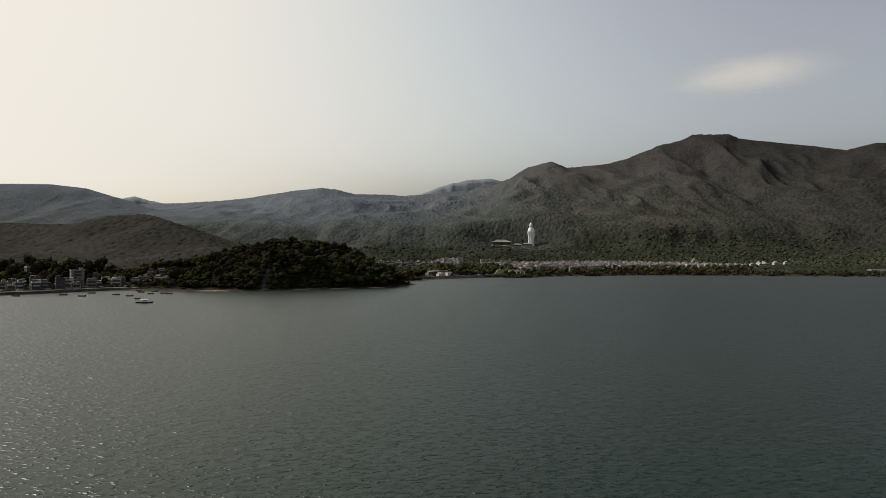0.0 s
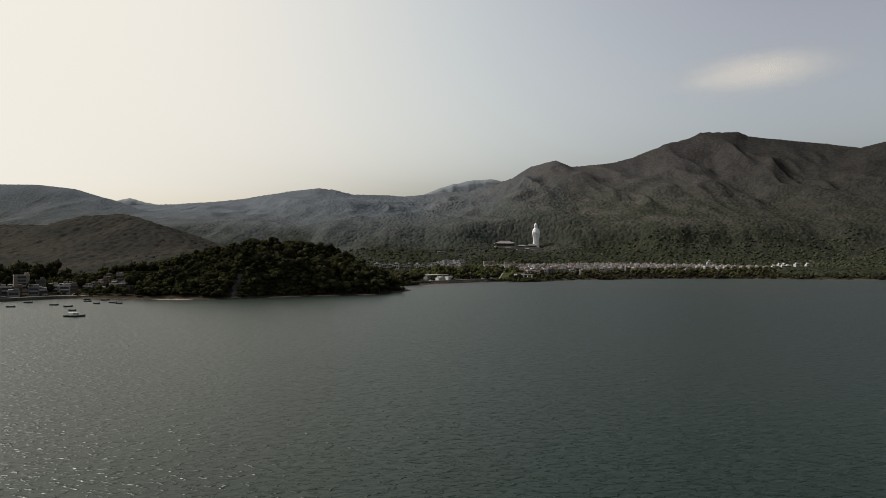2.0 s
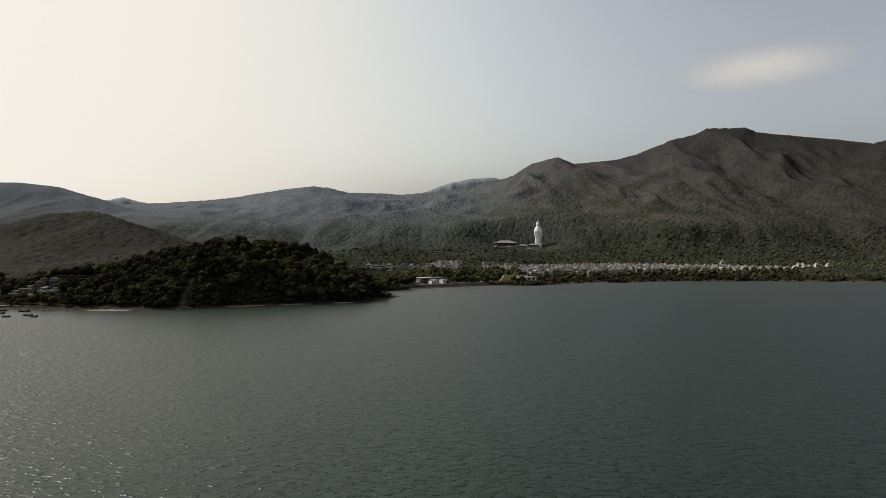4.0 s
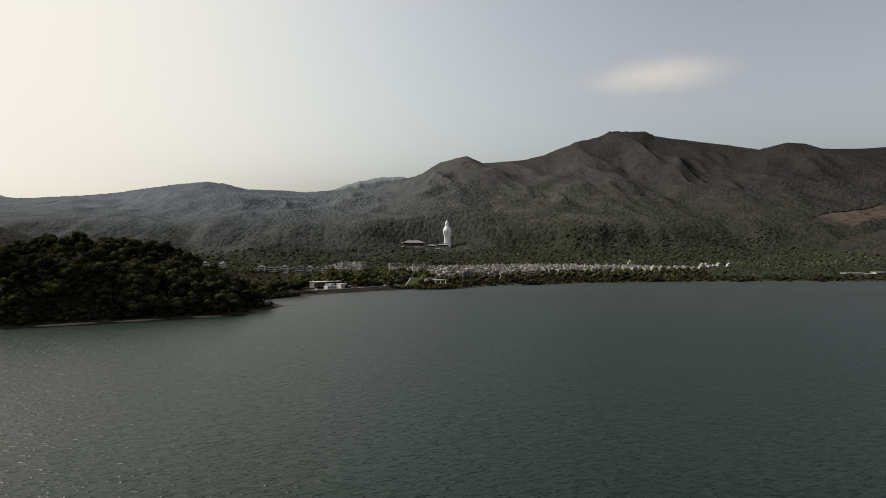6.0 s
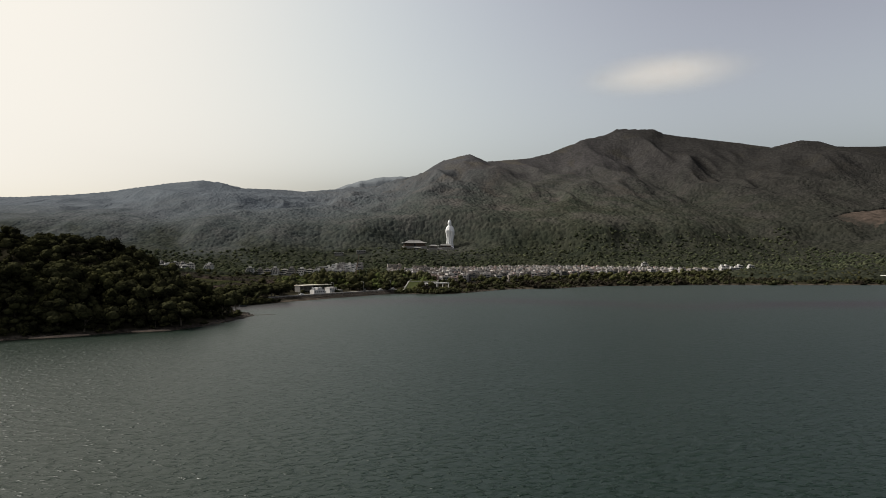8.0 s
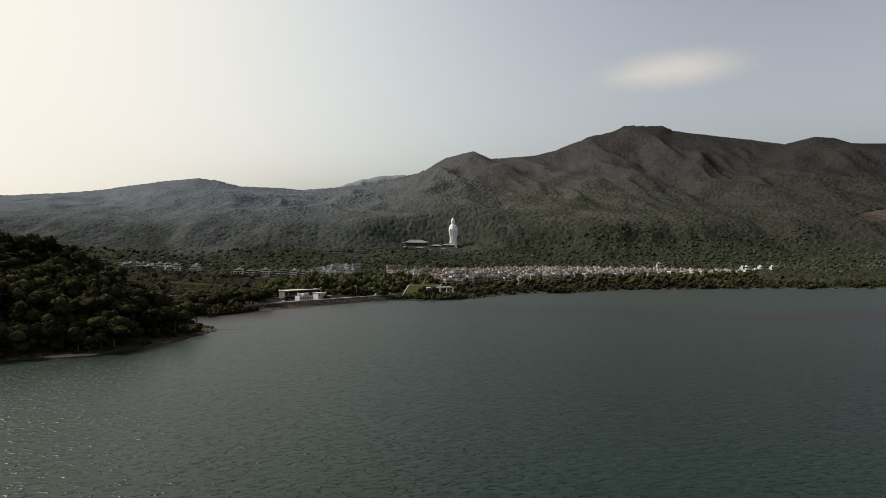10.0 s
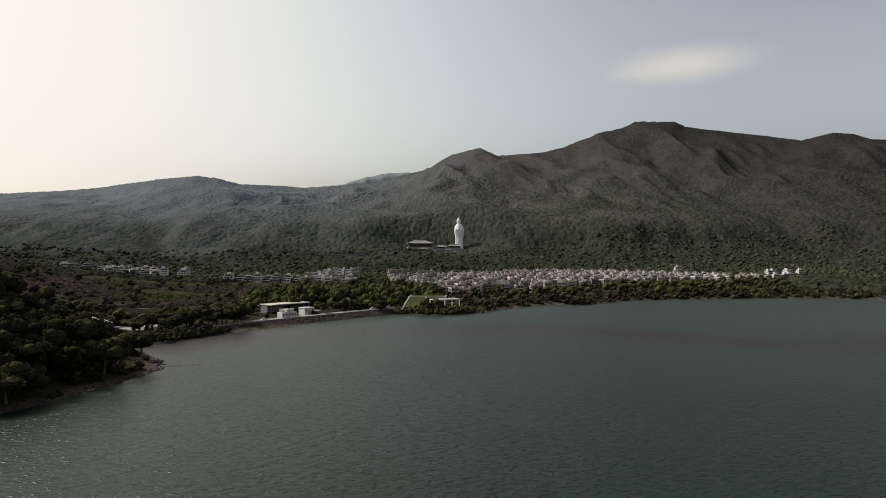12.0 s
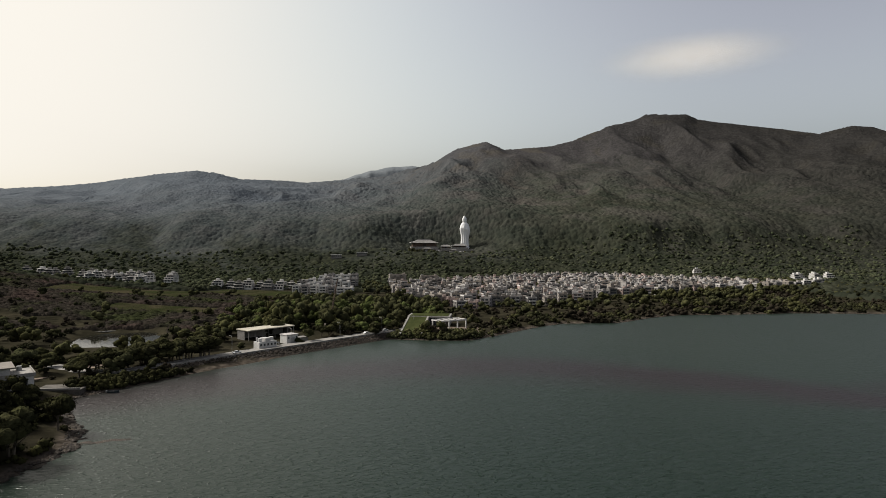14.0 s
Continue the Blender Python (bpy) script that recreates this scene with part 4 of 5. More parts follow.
temple(235, 1672, 45.2, 15, 6, 2.0, 1.8, 8, 0, "low timber gallery on the monastery terrace", 14)
for k, (x0, x1, y0, z1) in enumerate(((142, 262, 1684, 52.5), (152, 258, 1668, 46.5), (150, 250, 1658, 42.0))):
    w_ = tagged(part("retaining_wall", boxed(x0, x1, y0, y0 + 3.0, z1 - 18, z1, 0.1), CONCRETE), "pale stone retaining wall of a monastery terrace", "wall", kind="structure")
# trees on the terraces below the main hall
q_ = np.random.RandomState(303)
tx, ty = np.concatenate([132 + 50 * q_.rand(34), 132 + 130 * q_.rand(16)]), np.concatenate([1668 + 10 * q_.rand(34), 1646 + 10 * q_.rand(16)])
strewn("terrace_trees", MID, rows_of(tx, ty, q_, 0.85, 1.1, 6), LEAF_PLAIN, "dark green trees on the monastery terraces", "trees")
# paved stair that winds up to the terraces
for k in range(46):
    u = k / 45
    sx, sy = 128 + 90 * u + 9 * math.sin(u * 11), 1560 + 92 * u
    st_ = part("stair_step", boxed(-2.6, 2.6, -1.6, 1.6, -0.6, 0.5, 0.05), CONCRETE)
    st_.matrix_basis = pose(sx, sy, gz(sx, sy) + 0.3, 0, 0, 30 * math.cos(u * 11))
    tagged(st_, "pale stone stair flight on the wooded slope", "stair", "monastery stair")


# ---- houses ----
def mesh_of(name, bm, material):
    me = bpy.data.meshes.new(name)
    bm.to_mesh(me), bm.free()
    me.materials.append(material)
    return me


WIN = {}


def window_mesh(w, h):
    if (w, h) not in WIN:
        WIN[w, h] = mesh_of("window", boxed(-w / 2, w / 2, -0.06, 0.06, 0, h), GLASS)
    return WIN[w, h]


def house(name, w, d, storeys, wall, label, seed, group, category="house", roof_mat=None, full=True, floor_h=2.85):
    """A flat-roofed village house with balconies to the south, a parapet, a stair tower and windows."""
    r = random.Random(seed)
    t = thing(name, 0, 0, 0, 0, label, category, group)
    H = storeys * floor_h
    # some parapets and balconies take the roof tone: sunlit edges put into the colour
    trim = ROOFTOP if r.random() < 0.3 else wall
    part("wall", boxed(-w / 2, w / 2, -d / 2, d / 2, -2.5, H), wall, t)
    bm = bmesh.new()
    for a in ((-w / 2 - .15, w / 2 + .15, -d / 2 - .15, -d / 2 + .05), (-w / 2 - .15, w / 2 + .15, d / 2 - .05, d / 2 + .15),
              (-w / 2 - .15, -w / 2 + .05, -d / 2 + .05, d / 2 - .05), (w / 2 - .05, w / 2 + .15, -d / 2 + .05, d / 2 - .05)):
        box(bm, *a, H - 0.2, H + 0.95)
    part("parapet", bm, trim, t)
    part("roof_terrace", boxed(-w / 2 + .06, w / 2 - .06, -d / 2 + .06, d / 2 - .06, H - 0.1, H + 0.12), roof_mat or ROOFTOP, t)
    sx = r.choice((-1, 1)) * (w / 2 - 1.9)
    part("stair_tower", boxed(sx - 1.5, sx + 1.5, d / 2 - 3.6, d / 2 - 0.3, H + 0.121, H + 2.5, 0.04), wall, t)
    if r.random() < 0.6:
        bm = bmesh.new()
        box(bm, -sx - 1.6, -sx + 1.6, -1.4, 1.8, H + 2.15, H + 2.3)
        for px in (-1.5, 1.5):
            for py in (-1.3, 1.7):
                tube(bm, (-sx + px, py, H + 0.1), (-sx + px, py, H + 2.2), 0.07, 0.07, 5)
        part("roof_canopy", bm, r.choice((WHITE, BROWNROOF, STEEL)), t)
    for k in range(storeys):
        z = k * floor_h
        if k == 1 or k and full:
            bm = boxed(-w * 0.36, w * 0.36, -d / 2 - 1.25, -d / 2 - 0.002, z - 0.15, z + 0.02)
            for b in ((-w * .36, w * .36, -d / 2 - 1.25, -d / 2 - 1.13), (-w * .36, -w * .36 + .1, -d / 2 - 1.13, -d / 2 - .002), (w * .36 - .1, w * .36, -d / 2 - 1.13, -d / 2 - .002)):
                box(bm, *b, z + 0.021, z + 1.0)
            part("balcony", bm, trim, t)
        for u, ww, hh in ((-0.2, 2.9, 2.1), (0.21, 2.6, 1.7)) if full else ((0.0, 5.8, 1.9),):
            ob = new("window", window_mesh(ww, hh))
            ob.parent, ob.location = t, (u * w, -d / 2 - 0.03, z + (0.12 if hh > 2 else 0.85))
        for side in ((-1, 1) if full else (-1,)):
            for v in ((-0.22, 0.25) if full else (0.0,)):
                ob = new("window", window_mesh(1.6, 1.3))
                ob.parent, ob.matrix_basis = t, pose(side * (w / 2 + 0.03), v * d, z + 0.95, 0, 0, 90)
    return t


V_LABELS = {0: ("white", HOUSE_WHITE), 1: ("cream", CREAM), 2: ("pinkish tiled", PINK), 3: ("stained grey", GREYWALL)}
TYPES = []
for k in range(8):
    cname, m = V_LABELS[(0, 1, 2, 2, 3, 0, 1, 3)[k]]
    st = 3 if k % 4 != 3 else 2
    TYPES.append([house("village_house", 8.2 + 0.6 * (k % 3), 8.2 + 0.5 * (k % 2), st, m,
                        f"{cname} {('two', 'three')[st - 2]}-storey flat-roofed village house", 100 + k, "village houses", roof_mat=(ROOFTOP, ROOFTOP, GREYWALL, ROOFTOP, BROWNROOF, CONCRETE, ROOFTOP, PINK)[k], full=f) for f in (True, False)])
used = [[False, False] for _ in TYPES]


def place(types, used_, k, f, x, y, turn, dz=0.0):
    m = pose(x, y, gz(x, y) + dz, 0, 0, turn)
    if not used_[k][f]:
        used_[k][f] = True
        types[k][f].matrix_basis = m
        return types[k][f]
    return copy_thing(types[k][f], m)


r = random.Random(5)
spots = []
yy = 997.0
while yy < 1430:
    xx = 80 + r.uniform(0, 10)
    while xx < 595:
        x, y = xx + r.uniform(-1.5, 1.5), yy + r.uniform(-2.5, 2.5)
        if in_village(np.array(x), np.array(y)) and r.random() < 0.88 and fbm(np.array(x / 42), np.array(y / 42), 2) > -0.34:
            spots.append((x, y))
        xx += r.uniform(11.8, 15.5)
    yy += 15.5
spots.sort(key=lambda s: s[1])
for n_, (x, y) in enumerate(spots[:268]):
    place(TYPES, used, r.randrange(8), 0 if n_ < 70 else 1, x, y, r.choice((-30, -18, -8, 0, 6, 15, 26)) + (90 if r.random() < 0.2 else 0), r.uniform(-1.6, 0.9))


# the rows behind, too far to tell one from the next
def far_rows(name, places, mats):
    boxes, mi = [], []
    for x, y, z, w, d, h, m in places:
        hut = r.choice((-1, 1)) * (w / 2 - 1.8)
        boxes += [(x - w / 2, x + w / 2, y - d / 2, y + d / 2, z - 2, z + h), (x - w / 2 + .3, x + w / 2 - .3, y - d / 2 + .3, y + d / 2 - .3, z + h, z + h + .15),
                  (x + hut - 1.5, x + hut + 1.5, y + .5, y + d / 2 - .3, z + h + .15, z + h + 2.5)]
        mi += [m, r.choice((4, 4, 4, 3, 2)), m]
        for k in range(int(h / 2.8)):
            boxes.append((x - w * .34, x + w * .34, y - d / 2 - .06, y - d / 2 + .1, z + 2.85 * k + .8, z + 2.85 * k + 2.4))
            # balcony bands of pale houses in roof tone, sunlit edges put into the colour
            boxes.append((x - w * .4, x + w * .4, y - d / 2 - 1.2, y - d / 2, z + 2.85 * (k + 1) - .25, z + 2.85 * (k + 1) + .8))
            boxes.append((x - w / 2 - .06, x - w / 2 + .1, y - 1.6, y + 1.4, z + 2.85 * k + .9, z + 2.85 * k + 2.2))
            mi += [5, 4 if m < 2 else m, 5]
    b = np.array(boxes)
    c = np.stack([b[:, [0, 1, 1, 0, 0, 1, 1, 0]], b[:, [2, 2, 3, 3, 2, 2, 3, 3]], b[:, [4, 4, 4, 4, 5, 5, 5, 5]]], -1).reshape(-1, 3)
    f = np.array([(4, 5, 6, 7), (0, 1, 5, 4), (1, 2, 6, 5), (2, 3, 7, 6), (3, 0, 4, 7)])
    F = (f[None] + 8 * np.arange(len(b))[:, None, None]).reshape(-1, 4)
    me = cloud_mesh(name, c, F, mats[0])
    for m in mats[1:]:
        me.materials.append(m)
    me.polygons.foreach_set("material_index", np.repeat(mi, 5).astype(np.int32))
    return new(name, me)


rows_ = []
for x, y in spots[268:]:
    rows_.append((x, y, gz(x, y), r.uniform(8, 9.6), r.uniform(8, 9.2), r.choice((5.7, 8.55, 8.55, 8.55)), r.choice((0, 1, 0, 2, 3, 1, 3))))
tagged(far_rows("far_houses", rows_, (HOUSE_WHITE, CREAM, PINK, GREYWALL, ROOFTOP, GLASS)), "packed rows of pale flat-roofed houses at the back of the village", "houses", kind="stuff")

# trees between the houses
rr_ = np.random.RandomState(77)
tx, ty = 82 + 510 * rr_.rand(3600), 990 + 430 * rr_.rand(3600)
ok = in_village(tx, ty)
for a, b in spots:
    ok &= np.hypot(tx - a, ty - b) > 7.2
strewn("village_trees", MID, rows_of(tx[ok], ty[ok], rr_, 0.74, 1.15, 6), LEAF_PLAIN, "small green trees between the village houses", "trees")

def stepped_villa(seed, wall, label):
    """Three floors that step back, with thin white slabs, broad windows and a roof hut."""
    r = random.Random(seed)
    t = thing("villa", 0, 0, 0, 0, label, "villa", "villas")
    w, d, y0 = 12.5, 11.0, -5.5
    for k in range(3):
        z = 2.9 * k
        part("wall", boxed(-w / 2, w / 2, y0 + 1.0, 5.5, z - (4 if k == 0 else 0), z + 2.6), wall, t)
        part("floor_slab", boxed(-w / 2 - 0.5, w / 2 + 0.5, y0, 5.8, z + 2.604, z + 2.896, 0.03), ROOFTOP, t, "white floor slab")
        for u in (-0.3, 0.02, 0.32):
            ob = new("window", window_mesh(2.8, 1.9))
            ob.parent, ob.location = t, (u * w, y0 + 0.97, z + 0.35)
        for v in (0.0, 3.2):
            ob = new("window", window_mesh(1.6, 1.3))
            ob.parent, ob.matrix_basis = t, pose(w / 2 + 0.03, v, z + 0.8, 0, 0, 90)
        y0 += 1.8 + r.random()
        w -= r.choice((0.0, 1.6, 2.6))
    part("roof_hut", boxed(-2.2, 1.6, 2.0, 5.2, 8.7, 11.0, 0.05), wall, t)
    return t


# taller blocks at the village's west end, terraced town houses, hillside villas
block = house("apartment_block", 22, 12, 5, CREAM, "cream five-storey apartment block above the village", 301, "apartment blocks", "apartment block")
block.matrix_basis = pose(91, 1288, gz(91, 1288) - 0.5, 0, 0, 4)
copy_thing(block, pose(134, 1300, gz(134, 1300) - 3.0, 0, 0, 0))
town = house("town_house", 7.4, 11, 3, WHITE, "white three-storey terraced town house", 311, "town houses", "town house")
villa = stepped_villa(312, GREYWALL, "pale grey stepped villa with broad roof terraces")
town_b = house("town_house", 7.0, 10, 3, HOUSE_WHITE, "off-white three-storey terraced town house", 313, "town houses", "town house")
villa_b = stepped_villa(314, WHITE, "white stepped villa with broad roof terraces")
first = [True] * 4


def put(ob, i, x, y, turn, dz=0.0):
    m = pose(x, y, gz(x, y) + dz, 0, 0, turn)
    if first[i]:
        first[i] = False
        ob.matrix_basis = m
        return ob
    return copy_thing(ob, m)


for row, (x0, y0, n_, dz) in enumerate(((-24, 1150, 7, 1.0), (-20, 1180, 6, 3.0), (-12, 1210, 6, 5.5), (-2, 1240, 5, 7.5))):
    for k in range(n_):
        i = (k * 7 + row) % 3 == 1
        put((town, town_b)[i], (0, 2)[i], x0 + 9.6 * k + r.uniform(-1, 1), y0 - 3.4 * k * (row == 0) + r.uniform(-4, 4), -14 + r.uniform(-6, 6), dz + r.uniform(-1.2, 0.6))
for k in range(10):
    i = k % 3 == 0
    put((villa, villa_b)[i], (1, 3)[i], -126 + 12.4 * k + r.uniform(-1.5, 1.5), 1240 - 4.2 * k + r.uniform(-7, 9), -16 + r.uniform(-12, 12), 0.6 + r.uniform(-1.2, 1.8))
for row, (x0, y0, n_) in enumerate(((-346, 1248, 10), (-338, 1270, 11), (-322, 1293, 10))):
    for k in range(n_):
        if (k + row) % 7 != 3:
            i = (k + row) % 2
            put((villa, villa_b)[i], (1, 3)[i], x0 + 13.4 * k + r.uniform(-2, 2), y0 + 3.0 * k + r.uniform(-7, 7), r.choice((-8, 4, 16, 28)), 1.2 + 1.8 * row + r.uniform(-1.4, 1.4))
for x, y in ((610, 1196), (632, 1206), (690, 1322), (708, 1337), (728, 1328), (740, 1347), (757, 1338), (588, 1420), (650, 1222)):
    put(villa_b, 3, x, y, r.uniform(-20, 20), 1.0)


# ---- long low buildings ----
def low_block(name, w, d, h, wall, roof, label, category, bays):
    t = thing(name, 0, 0, 0, 0, label, category)
    part("wall", boxed(-w / 2, w / 2, -d / 2, d / 2, -6, h, 0.05), wall, t)
    part("roof", boxed(-w / 2 - 0.8, w / 2 + 0.8, -d / 2 - 0.8, d / 2 + 0.8, h + 0.004, h + 0.7, 0.08), roof, t)
    for k in range(bays):
        ob = new("window", window_mesh(2.0, 1.6))
        ob.parent, ob.location = t, (-w / 2 + w * (k + 0.5) / bays, -d / 2 - 0.03, h - 2.6)
    return t


for x in (-6, 40.5):
    low_block("hall_block", 19, 9, 5, GREYWALL, WHITE, "long low building with a white flat roof on the slope", "building", 5).matrix_basis = pose(x, 1612, gz(x, 1612) + 0.2, 0, 0, 2)
for k, (x, y, w, h) in enumerate(((700, 978, 26, 6.5), (728, 984, 24, 5.0), (752, 990, 15, 7.0))):
    low_block("camp_block", w, 9, h, WHITE, WHITE, "white low block near the eastern shore", "building", 7).matrix_basis = pose(x, y, gz(x, y), 0, 0, -6)

# ---- causeway road along the bay ----
ROAD = [(-92, 782), (-74, 768), (-58, 766), (-44, 778), (-33, 791), (-21.5, 801.5), (-4.5, 818.5), (20.5, 841), (33, 853), (47, 866), (60, 877), (76, 886), (84, 908), (82, 940)]


def ribbon(line, off, half, z0, z1):
    """A slab that follows a line; off: shift to its right."""
    bm = bmesh.new()
    pts = [Vector((a, b, 0)) for a, b in line]
    rows_ = []
    for i, p in enumerate(pts):
        d = (pts[min(i + 1, len(pts) - 1)] - pts[max(i - 1, 0)]).normalized()
        s = Vector((d.y, -d.x, 0))
        rows_.append([bm.verts.new(p + s * (off + q) + Vector((0, 0, z))) for q, z in ((-half, z0), (half, z0), (half, z1), (-half, z1))])
    for a, b in zip(rows_[:-1], rows_[1:]):
        for i in range(4):
            j = (i + 1) % 4
            bm.faces.new((a[i], a[j], b[j], b[i]))
    bm.faces.new(rows_[0][::-1]), bm.faces.new(rows_[-1])
    bmesh.ops.recalc_face_normals(bm, faces=bm.faces)
    return bm


QUAYSTONE = surface("stained_dark_quay_stone", (0.05, 0.044, 0.038), (0.13, 0.118, 0.10), 0.8, 0.9, 0.4)
PAVE = surface("worn_pale_road", (0.15, 0.142, 0.13), (0.26, 0.248, 0.225), 0.7, 0.9, 0.2)
tagged(part("road", ribbon(ROAD, 0, 3.4, 0.5, 3.35), PAVE), "narrow pale asphalt road along the bay", "road", kind="structure")
tagged(part("pavement", ribbon(ROAD[3:11], 4.6, 1.1, 0.5, 3.5), CONCRETE), "concrete footway on the seaward side of the road", "pavement", kind="structure")
tagged(part("sea_wall", ribbon(ROAD[3:11], 6.0, 0.25, 0.3, 3.8), CONCRETE), "low concrete parapet above the rock slope", "wall", kind="structure")

# boulders of the sea slope and of the headland's foot
STONE = []
for k in range(5):
    q = np.random.RandomState(200 + k)
    STONE.append((ICO_V * (0.65 + 0.6 * q.rand(12, 1)) * [1.0, 0.8, 0.6], ICO_F))


def stones(name, line, n, off, wide, z, size, seed, label):
    q = np.random.RandomState(seed)
    P = np.array(line, float)
    L = np.concatenate([[0], np.cumsum(np.hypot(*np.diff(P, axis=0).T))])
    s = q.rand(n) * L[-1]
    x, y = np.interp(s, L, P[:, 0]), np.interp(s, L, P[:, 1])
    dx, dy = np.gradient(x), 0
    i = np.clip(np.searchsorted(L, s) - 1, 0, len(P) - 2)
    d = P[i + 1] - P[i]
    d /= np.linalg.norm(d, axis=1)[:, None]
    o = q.rand(n)
    x, y = x + d[:, 1] * (off + wide * o), y - d[:, 0] * (off + wide * o)
    zz = np.maximum(ground_z(x, y), -0.3) if z is None else z[0] + (z[1] - z[0]) * o
    sz = size * (0.4 + 1.0 * q.rand(n) ** 1.8)
    rows_ = np.stack([x, y, zz, sz, sz, q.rand(n) * 6.3, q.randint(0, 5, n)], 1)
    return strewn(name, STONE, rows_, ROCK, label, "rocks", False)


stones("sea_slope_boulders", ROAD[3:11], 3600, 6.0, 8.5, (3.1, -0.5), 0.55, 51, "brown and grey boulders of the rubble sea slope")
stones("shore_rocks", SHORE[9:25], 1500, -2.2, 3.4, None, 0.75, 52, "weathered rocks strewn along the headland's waterline")
stones("tip_rocks", [(-60, 716), (-50, 702), (-37, 684), (-32, 670), (-37, 650), (-44, 628)], 300, -2.5, 4.0, None, 1.0, 53, "dark broken rocks at the headland's tip")
stones("bay_stones", SHORE[31:43], 1500, -3.0, 4.0, None, 0.6, 54, "small stones along the muddy bay shore")

bm = bmesh.new()
for k in range(9):
    a = random.Random(k)
    bmesh.ops.create_icosphere(bm, subdivisions=1, radius=1, matrix=Matrix.Translation((-34 + 1.8 * k, 672 + 0.5 * k + a.uniform(-1, 1), -0.1)) @ Matrix.Diagonal((2.2, 1.3, 0.45 - 0.03 * k, 1)))
tagged(part("rock_spit", bm, ROCK), "low rock spit running out from the headland", "rock", kind="structure")

# bare sand pockets at the foot of the headland
for k, (x, y, w, d, t) in enumerate(((-205, 539, 16, 3, 2), (-128, 571.5, 14, 3, 26), (-98, 586, 12, 3, 24), (-66, 600, 10, 2.5, 12))):
    bm = bmesh.new()
    bmesh.ops.create_icosphere(bm, subdivisions=3, radius=1, matrix=pose(x, y, 0.1, 0, 0, t) @ Matrix.Diagonal((w, d, 0.55, 1)))
    for v in bm.verts:
        v.co.z += 0.25 * noise.noise(v.co * 0.6)
    tagged(part("beach", bm, SAND, smooth=True), "small pale sand beach below the headland", "beach", kind="structure")

# concrete-faced slip on the headland
ROCKFACE = surface("sprayed_concrete", (0.035, 0.031, 0.028), (0.085, 0.077, 0.07), 0.9, 0.95, 0.5)
bm = bmesh.new()
rows_ = []
for k in range(25):
    u = k / 24
    x, y = -160 - 8 * u + 0.5 * math.sin(2.1 * k), 549 + 32 * u
    w_ = 3.9 - 2.0 * u + 0.5 * math.sin(1.7 * k)
    rows_.append([bm.verts.new((x + q, y, gz(x + q, y) + dz)) for q, dz in ((-w_ - .3, -1.2), (-w_, 0.5), (0, 0.75 + 0.2 * math.sin(k)), (w_, 0.5), (w_ + .3, -1.2))])
for a, b in zip(rows_[:-1], rows_[1:]):
    for i in range(4):
        bm.faces.new((a[i], a[i + 1], b[i + 1], b[i]))
tagged(part("slope_facing", bm, ROCKFACE), "grey concrete-faced slip on the wooded headland", "slope", kind="structure")

# pond with its bund
bm = bmesh.new()
bmesh.ops.create_circle(bm, cap_ends=True, segments=40, radius=1)
for v in bm.verts:
    a = math.atan2(v.co.y, v.co.x)
    c, s = math.cos(a), math.sin(a)
    v.co.x, v.co.y = POND[2] * 0.98 * math.copysign(abs(c) ** 0.6, c), POND[3] * 0.98 * math.copysign(abs(s) ** 0.6, s)
pw = part("pond_water", bm, POND_WATER)
pw.matrix_basis = pose(POND[0], POND[1], 1.75, 0, 0, POND[4])
tagged(pw, "still pond water behind the trees", "water", kind="structure")
tagged(part("bund", ribbon([(-136, 894), (-112, 903), (-90, 912), (-74, 914)], 0, 0.7, 0.0, 3.1), CONCRETE), "pale concrete bund along the pond", "wall", kind="structure")
part("yard", ribbon([(-92, 752), (-78, 776), (-70, 800), (-66, 822)], 0, 6.5, 0.5, 3.0), SOIL)
tagged(bpy.data.objects["yard"], "bare earth yard and track by the pond", "ground", kind="structure")
tagged(part("quay", boxed(-76, -58.5, 733.5, 744, -1.5, 2.6, 0.12), QUAYSTONE), "weathered concrete quay at the waterside", "quay", kind="structure")
tagged(part("quay_parapet", boxed(-75.8, -58.7, 733.6, 734.1, 2.604, 3.3, 0.05), CONCRETE), "low weathered parapet along the quay edge", "wall", kind="structure")


# ---- buildings along the road ----
PALE_SHEET = surface("pale_yellowed_sheet", (0.30, 0.275, 0.215), (0.48, 0.445, 0.36), 0.5, 0.7, 0.2)


def frame_shed():
    t = thing("storage_shed", -9, 864, 0, 42.8, "long open shed with a pale flat sheet roof", "shed")
    z = 2.6
    part("roof", boxed(-16.5, 16.5, -6.5, 6.5, z + 5.9, z + 6.5, 0.08), PALE_SHEET, t, "pale sheet-metal roof")
    part("back_wall", boxed(-16, 16, 5.6, 5.9, z, z + 5.9), GREYWALL, t)
    for sx in (-1, 1):
        part("end_wall", boxed(sx * 16 - 0.15, sx * 16 + 0.15, -2.0, 5.59, z, z + 5.9), GREYWALL, t)
    for k in range(8):
        part("post", boxed(-15.8 + 4.5 * k - 0.15, -15.8 + 4.5 * k + 0.15, -6.1, -5.8, z, z + 5.9), GREYWALL, t)
    part("floor_slab", boxed(-17, 17, -7, 7, z - 2.4, z), CONCRETE, t)


